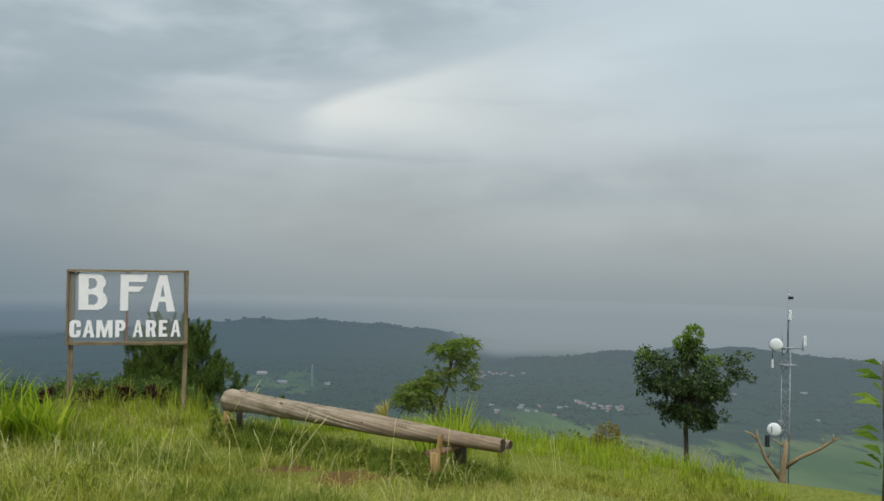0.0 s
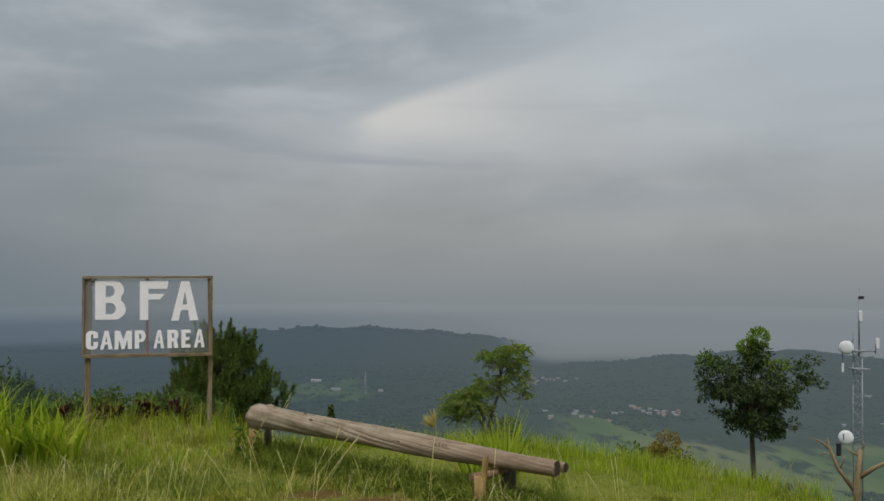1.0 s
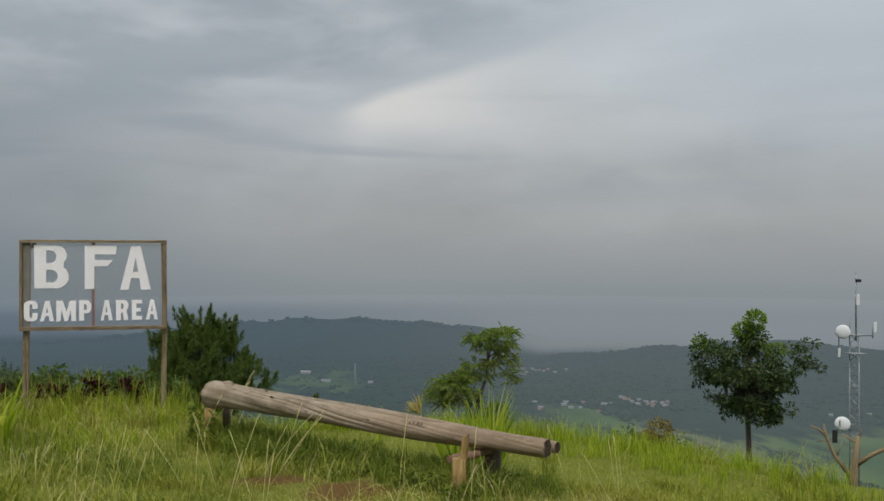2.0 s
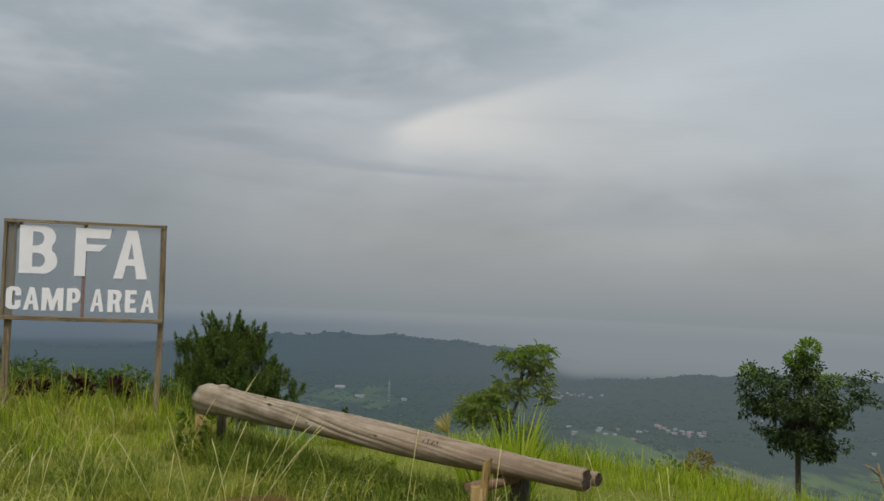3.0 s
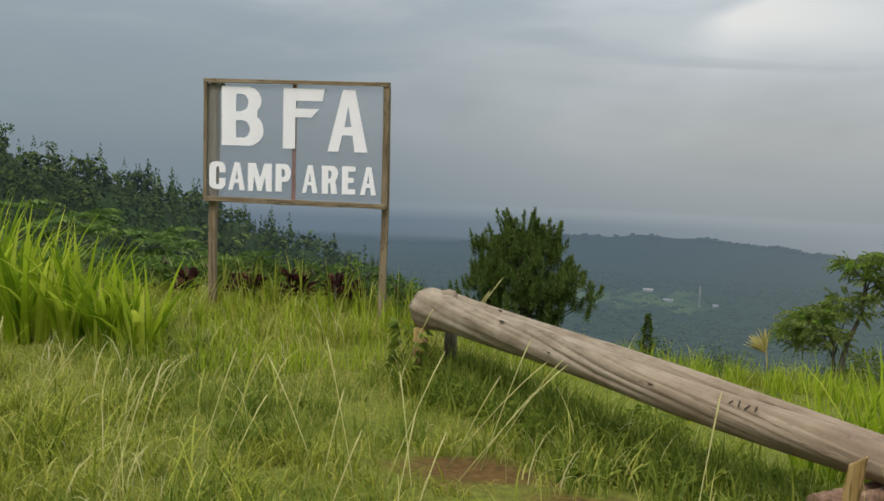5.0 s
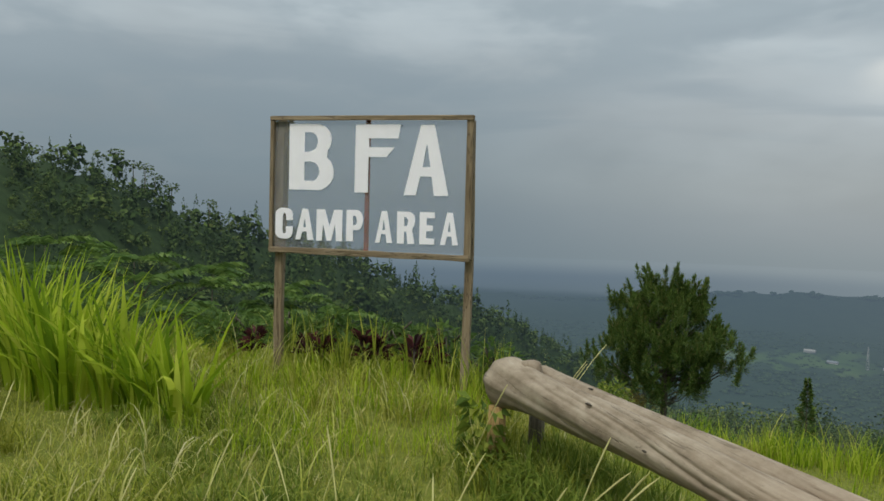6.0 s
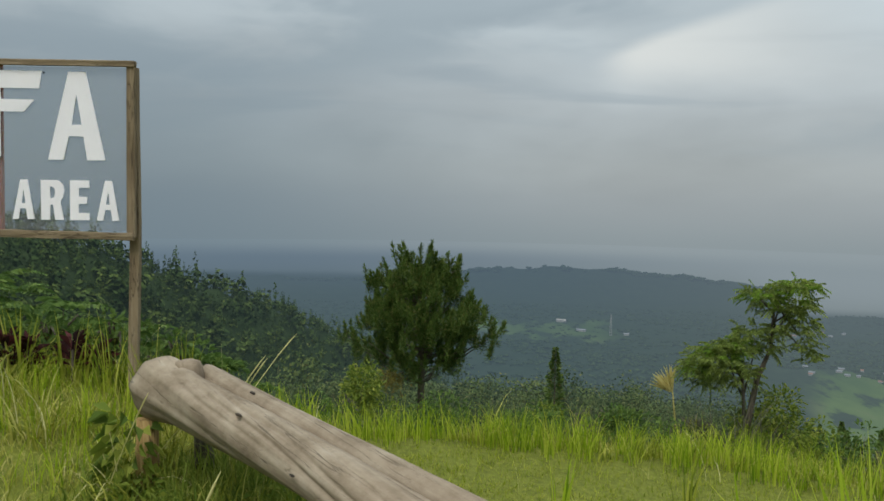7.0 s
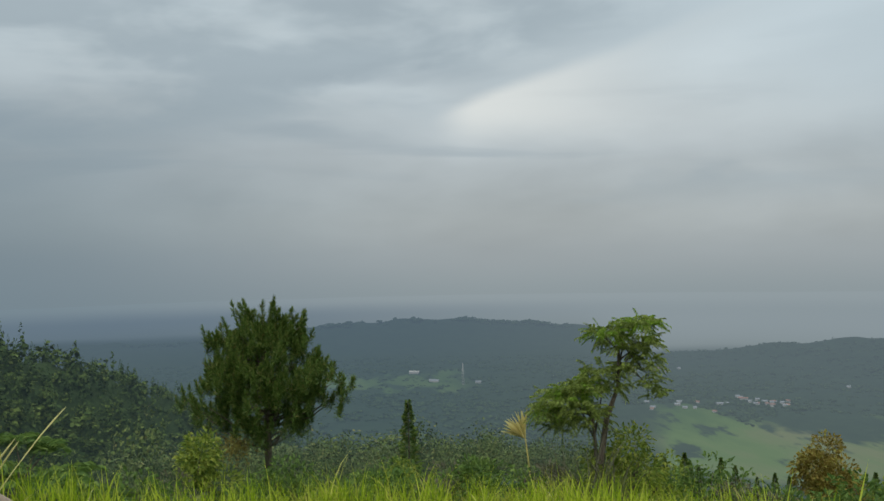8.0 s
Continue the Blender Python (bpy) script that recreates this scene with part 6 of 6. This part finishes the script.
def spire_template(n=44):
    f = rng.random(n) ** 0.8
    a = rng.random(n) * 6.28
    q = 0.22 * (1 - f) ** 0.8 * (0.4 + 0.6 * rng.random(n))
    base = np.stack([np.cos(a) * q, np.sin(a) * q, 0.12 + 0.86 * f], 1)
    return shingles(base, np.stack([np.cos(a), np.sin(a), 0.6 + 0 * a], 1), 0.19 * (1.15 - f), 0.11 * (1.2 - f))


def plant_wood(name, x, y, h, wide, templates, mat, label, sink=0.0):
    V, T, off = [], [], 0
    z = ground_z(x, y)
    pick = rng.integers(0, len(templates), len(x))
    for i in range(len(x)):
        v, t = templates[pick[i]]
        a = rng.random() * 6.28
        c, s = math.cos(a), math.sin(a)
        w = h[i] * wide[i]
        V.append(np.stack([(v[:, 0] * c - v[:, 1] * s) * w + x[i], (v[:, 0] * s + v[:, 1] * c) * w + y[i], v[:, 2] * h[i] + z[i] - sink * h[i]], 1))
        T.append(t + off)
        off += len(v)
    ob = new(name, mesh_of(name, np.concatenate(V), [np.concatenate(T)], mat, smooth=True))
    tagged(ob, label, "trees", kind="stuff")


def polar(n, a0, a1, r0, r1):
    a = np.radians(rng.uniform(a0, a1, n))
    r = np.sqrt(rng.uniform(r0 ** 2, r1 ** 2, n))
    return O[0] + r * np.sin(a), O[1] + r * np.cos(a), np.degrees(a), r


def build_woods():
    broad = [broad_template(150, 0.46, 9) for _ in range(7)]
    small = [broad_template(40, 0.95, 6) for _ in range(7)]
    spires = [spire_template() for _ in range(5)]
    x, y, a, r = polar(30000, -43, 8, 40, 470)
    hr = np.interp(a, HILL_AZ, HILL_R)
    keep = (r < hr + 16) & (r > 0.33 * hr) & (rng.random(len(r)) < np.clip((170 / r) ** 0.9, 0.4, 1)) & ((a > -46) | (rng.random(len(r)) < 0.4))
    x, y, r, hr, a = x[keep], y[keep], r[keep], hr[keep], a[keep]
    kind = rng.random(len(x)) < 0.24 + 0.35 * (np.abs(r - hr) < 25)
    h = (1.8 + 3.0 * rng.random(len(x)) ** 1.5 + 2.8 * (rng.random(len(x)) > 0.86)) * np.clip(r / 170, 0.6, 1.15)
    for name, pick, shapes in (("broadleaf_wood", ~kind & (r < 125), broad), ("farther_broadleaf_wood", ~kind & (r >= 125), small)):
        plant_wood(name, x[pick], y[pick], h[pick] * 0.95, 0.95 + 0.5 * rng.random(pick.sum()), shapes, HILLGREEN, "dense dark green broadleaf wood on the hillside", 0.12)
    plant_wood("conifer_wood", x[kind], y[kind], h[kind] * 1.3, 0.75 + 0.3 * rng.random(kind.sum()), spires, HILLPINE, "dark pointed conifers on the hillside", 0.08)
    # the wooded slope below the clearing
    x, y, a, r = polar(380, -12, 23, 60, 150)
    h = np.clip(0.066 * r + 0.1 + rng.normal(size=len(r)) * 1.3, 2.2, 15) * np.interp(a, [-12, 14, 23], [1.0, 0.95, 0.55])
    plant_wood("slope_wood", x, y, h, 0.75 + 0.35 * rng.random(len(x)), [broad_template(400, 0.22, 13) for _ in range(5)], SLOPEGREEN, "green wood on the slope below the clearing", 0.05)
    # the few tall thin trees that stand above the crest
    for a_, dh in ((-36.9, 5.5), (-35.9, 5.0), (-35.2, 5.6), (-34.6, 4.6), (-33.6, 4.4), (-31.3, 4.6)):
        q = float(np.interp(a_, HILL_AZ, HILL_R))
        xx, yy = O[0] + q * math.sin(radians(a_)), O[1] + q * math.cos(radians(a_))
        g = gz(xx, yy)
        ob = thing("tall_thin_tree", (xx, yy, g), "tall thin tree with small flat crown on the hill crest", "tree", "thin trees on the crest")
        hh = dh * 0.8 + 0.6
        part("trunk", tube([(0, 0, 0), (0.1, 0, hh * 0.5), (0, 0, hh)], [0.12, 0.09, 0.05], 5), BARK, ob)
        p, d = blob_points(60, [((0, 0, hh), (1.2, 1.2, 0.35), 1), ((0.9, 0, hh - 0.6), (0.6, 0.6, 0.25), 0.5)], 0.4)
        leaf_part("crown", p, d, 0.5, 0.35, HILLGREEN, ob)
    # the plain
    d0 = unit(np.array([[0, 0, 1], [.9, 0, .4], [-.45, .78, .4], [-.45, -.78, .4], [.5, .8, -.3], [.5, -.8, -.3], [-.95, 0, -.3], [0, 0, -0.6]], float))
    tri = np.array([[0, 1, 2], [0, 2, 3], [0, 3, 1], [1, 4, 2], [2, 6, 3], [3, 5, 1], [1, 5, 4], [2, 4, 6], [3, 6, 5]])
    lumps = []
    for _ in range(8):
        k = 3
        V = np.concatenate([d0 * (0.30 + 0.12 * rng.random((8, 1))) + rng.normal(size=3) * [0.22, 0.22, 0.08] + [0, 0, 0.5] for _ in range(k)])
        lumps.append((V, np.concatenate([tri + 8 * i for i in range(k)])))
    x, y, a, r = polar(20000, -22, 46, 900, 2350)
    infield = (a > 19) & (r > 1080) & (r < 1620)
    band = wave(x, y * 0.5, 60.0, 4.0) > 0.85
    infield2 = (a > -1) & (a < 11) & (r > 1760) & (r < 2030)
    keep = (~infield | (band & (rng.random(len(r)) < 0.8))) & (~infield2 | (rng.random(len(r)) < 0.25)) & (rng.random(len(r)) < np.clip(1.35 - r / 3600, 0, 1))
    x, y, r = x[keep], y[keep], r[keep]
    keep = wave(x, y, 70.0, 2.7) + 0.8 * wave(x, y, 22.0, 0.6) + rng.normal(size=len(x)) * 0.7 > -0.5
    x, y, r = x[keep], y[keep], r[keep]
    plant_wood("plain_wood", x, y, (4 + 7 * rng.random(len(x)) ** 2) * np.clip(1.5 - r / 2400, 0.55, 1.1), 1.4 + 0.9 * rng.random(len(x)), lumps, PLAINWOOD, "hazy woods covering the plain and ridges", 0.38)
    # trees along the far crest
    x, y, a, r = polar(1500, -12, 22, 2855, 2945)
    keep = wave(x, y, 60.0, 1.3) + rng.normal(size=len(x)) * 0.5 > 0.0
    x, y = x[keep], y[keep]
    plant_wood("ridge_wood", x, y, 5 + 9 * rng.random(len(x)) ** 2, 1.3 + 0.9 * rng.random(len(x)), lumps, PLAINWOOD, "hazy trees along the far ridge", 0.38)


build_woods()


# ---- houses and tower on the plain ----
def build_house(x, y, w, d, h, turn, roof_mat, label):
    ob = thing("house", (x, y, gz(x, y)), label, "house", "houses on the plain")
    ob.rotation_euler = (0, 0, turn)
    w, d, h = 0.75 * w, 0.8 * d, 0.8 * h
    part("wall", box((w, d, h + 2), (0, 0, h / 2 - 1), 0.0), HOUSEWALL, ob)
    bm = bmesh.new()
    o, rise = 0.6, d * 0.28
    pts = [(-w / 2 - o, -d / 2 - o, h), (w / 2 + o, -d / 2 - o, h), (w / 2 + o, d / 2 + o, h), (-w / 2 - o, d / 2 + o, h), (-w / 2 - o, 0, h + rise), (w / 2 + o, 0, h + rise)]
    vs = [bm.verts.new(p) for p in pts]
    for f in ((0, 1, 5, 4), (2, 3, 4, 5), (0, 4, 3), (1, 2, 5), (3, 2, 1, 0)):
        bm.faces.new([vs[i] for i in f])
    part("roof", bm, roof_mat, ob)


def place_houses():
    def put(az_, q, w, d, h, roof, label):
        a = radians(az_)
        build_house(O[0] + q * math.sin(a), O[1] + q * math.cos(a), w, d, h, random.uniform(-0.5, 0.5) - a, roof, label)
    white, red = "small pale house with a light tin roof", "small pale house with a red tiled roof"
    for k in range(22):
        put(random.uniform(27.2, 31.6), random.uniform(1640, 1700), random.uniform(5, 12), 7, random.uniform(3, 5), *((TINROOF, white) if random.random() < 0.35 else (HOUSEROOF, red)))
    for k in range(11):
        put(random.uniform(21.5, 27.5), random.uniform(1560, 1640), random.uniform(6, 15), 7, 3, *((TINROOF, white) if random.random() < 0.7 else (HOUSEROOF, red)))
    for k in range(14):
        put(random.uniform(20.5, 24.5), random.uniform(1960, 2080), random.uniform(6, 12), 7, 3.5, *((TINROOF, white) if random.random() < 0.5 else (HOUSEROOF, red)))
    for az_, q, w in ((36.3, 1930, 15), (37.5, 1900, 9), (34.0, 1880, 9), (41.5, 1960, 17), (40.2, 1690, 9), (42.3, 1720, 9)):
        put(az_, q, w, 7, 3.5, TINROOF, white)
    put(8.4, 1880, 27, 10, 4, TINROOF, "long low shed with a white roof")
    put(11.3, 1860, 15, 8, 4, TINROOF, "long low shed with a white roof")
    put(7.1, 2010, 30, 12, 5, HOUSEWALL, "large pale building among fields")
    a = radians(10.3)
    x, y = O[0] + 1850 * math.sin(a), O[1] + 1850 * math.cos(a)
    ob = thing("radio_tower", (x, y, gz(x, y)), "far pale lattice radio tower on the plain", "tower")
    for sx, sy in ((1, 1), (1, -1), (-1, -1), (-1, 1)):
        part("leg", tube([(2.5 * sx, 2.5 * sy, -1), (0.6 * sx, 0.6 * sy, 44)], [0.35, 0.25], 4), HOUSEWALL, ob)
    for k in range(8):
        f = k / 8
        s = 2.5 + (0.6 - 2.5) * f
        part("ring", box((2 * s, 2 * s, 0.4), (0, 0, 44 * f), 0.0), HOUSEWALL, ob)


place_houses()
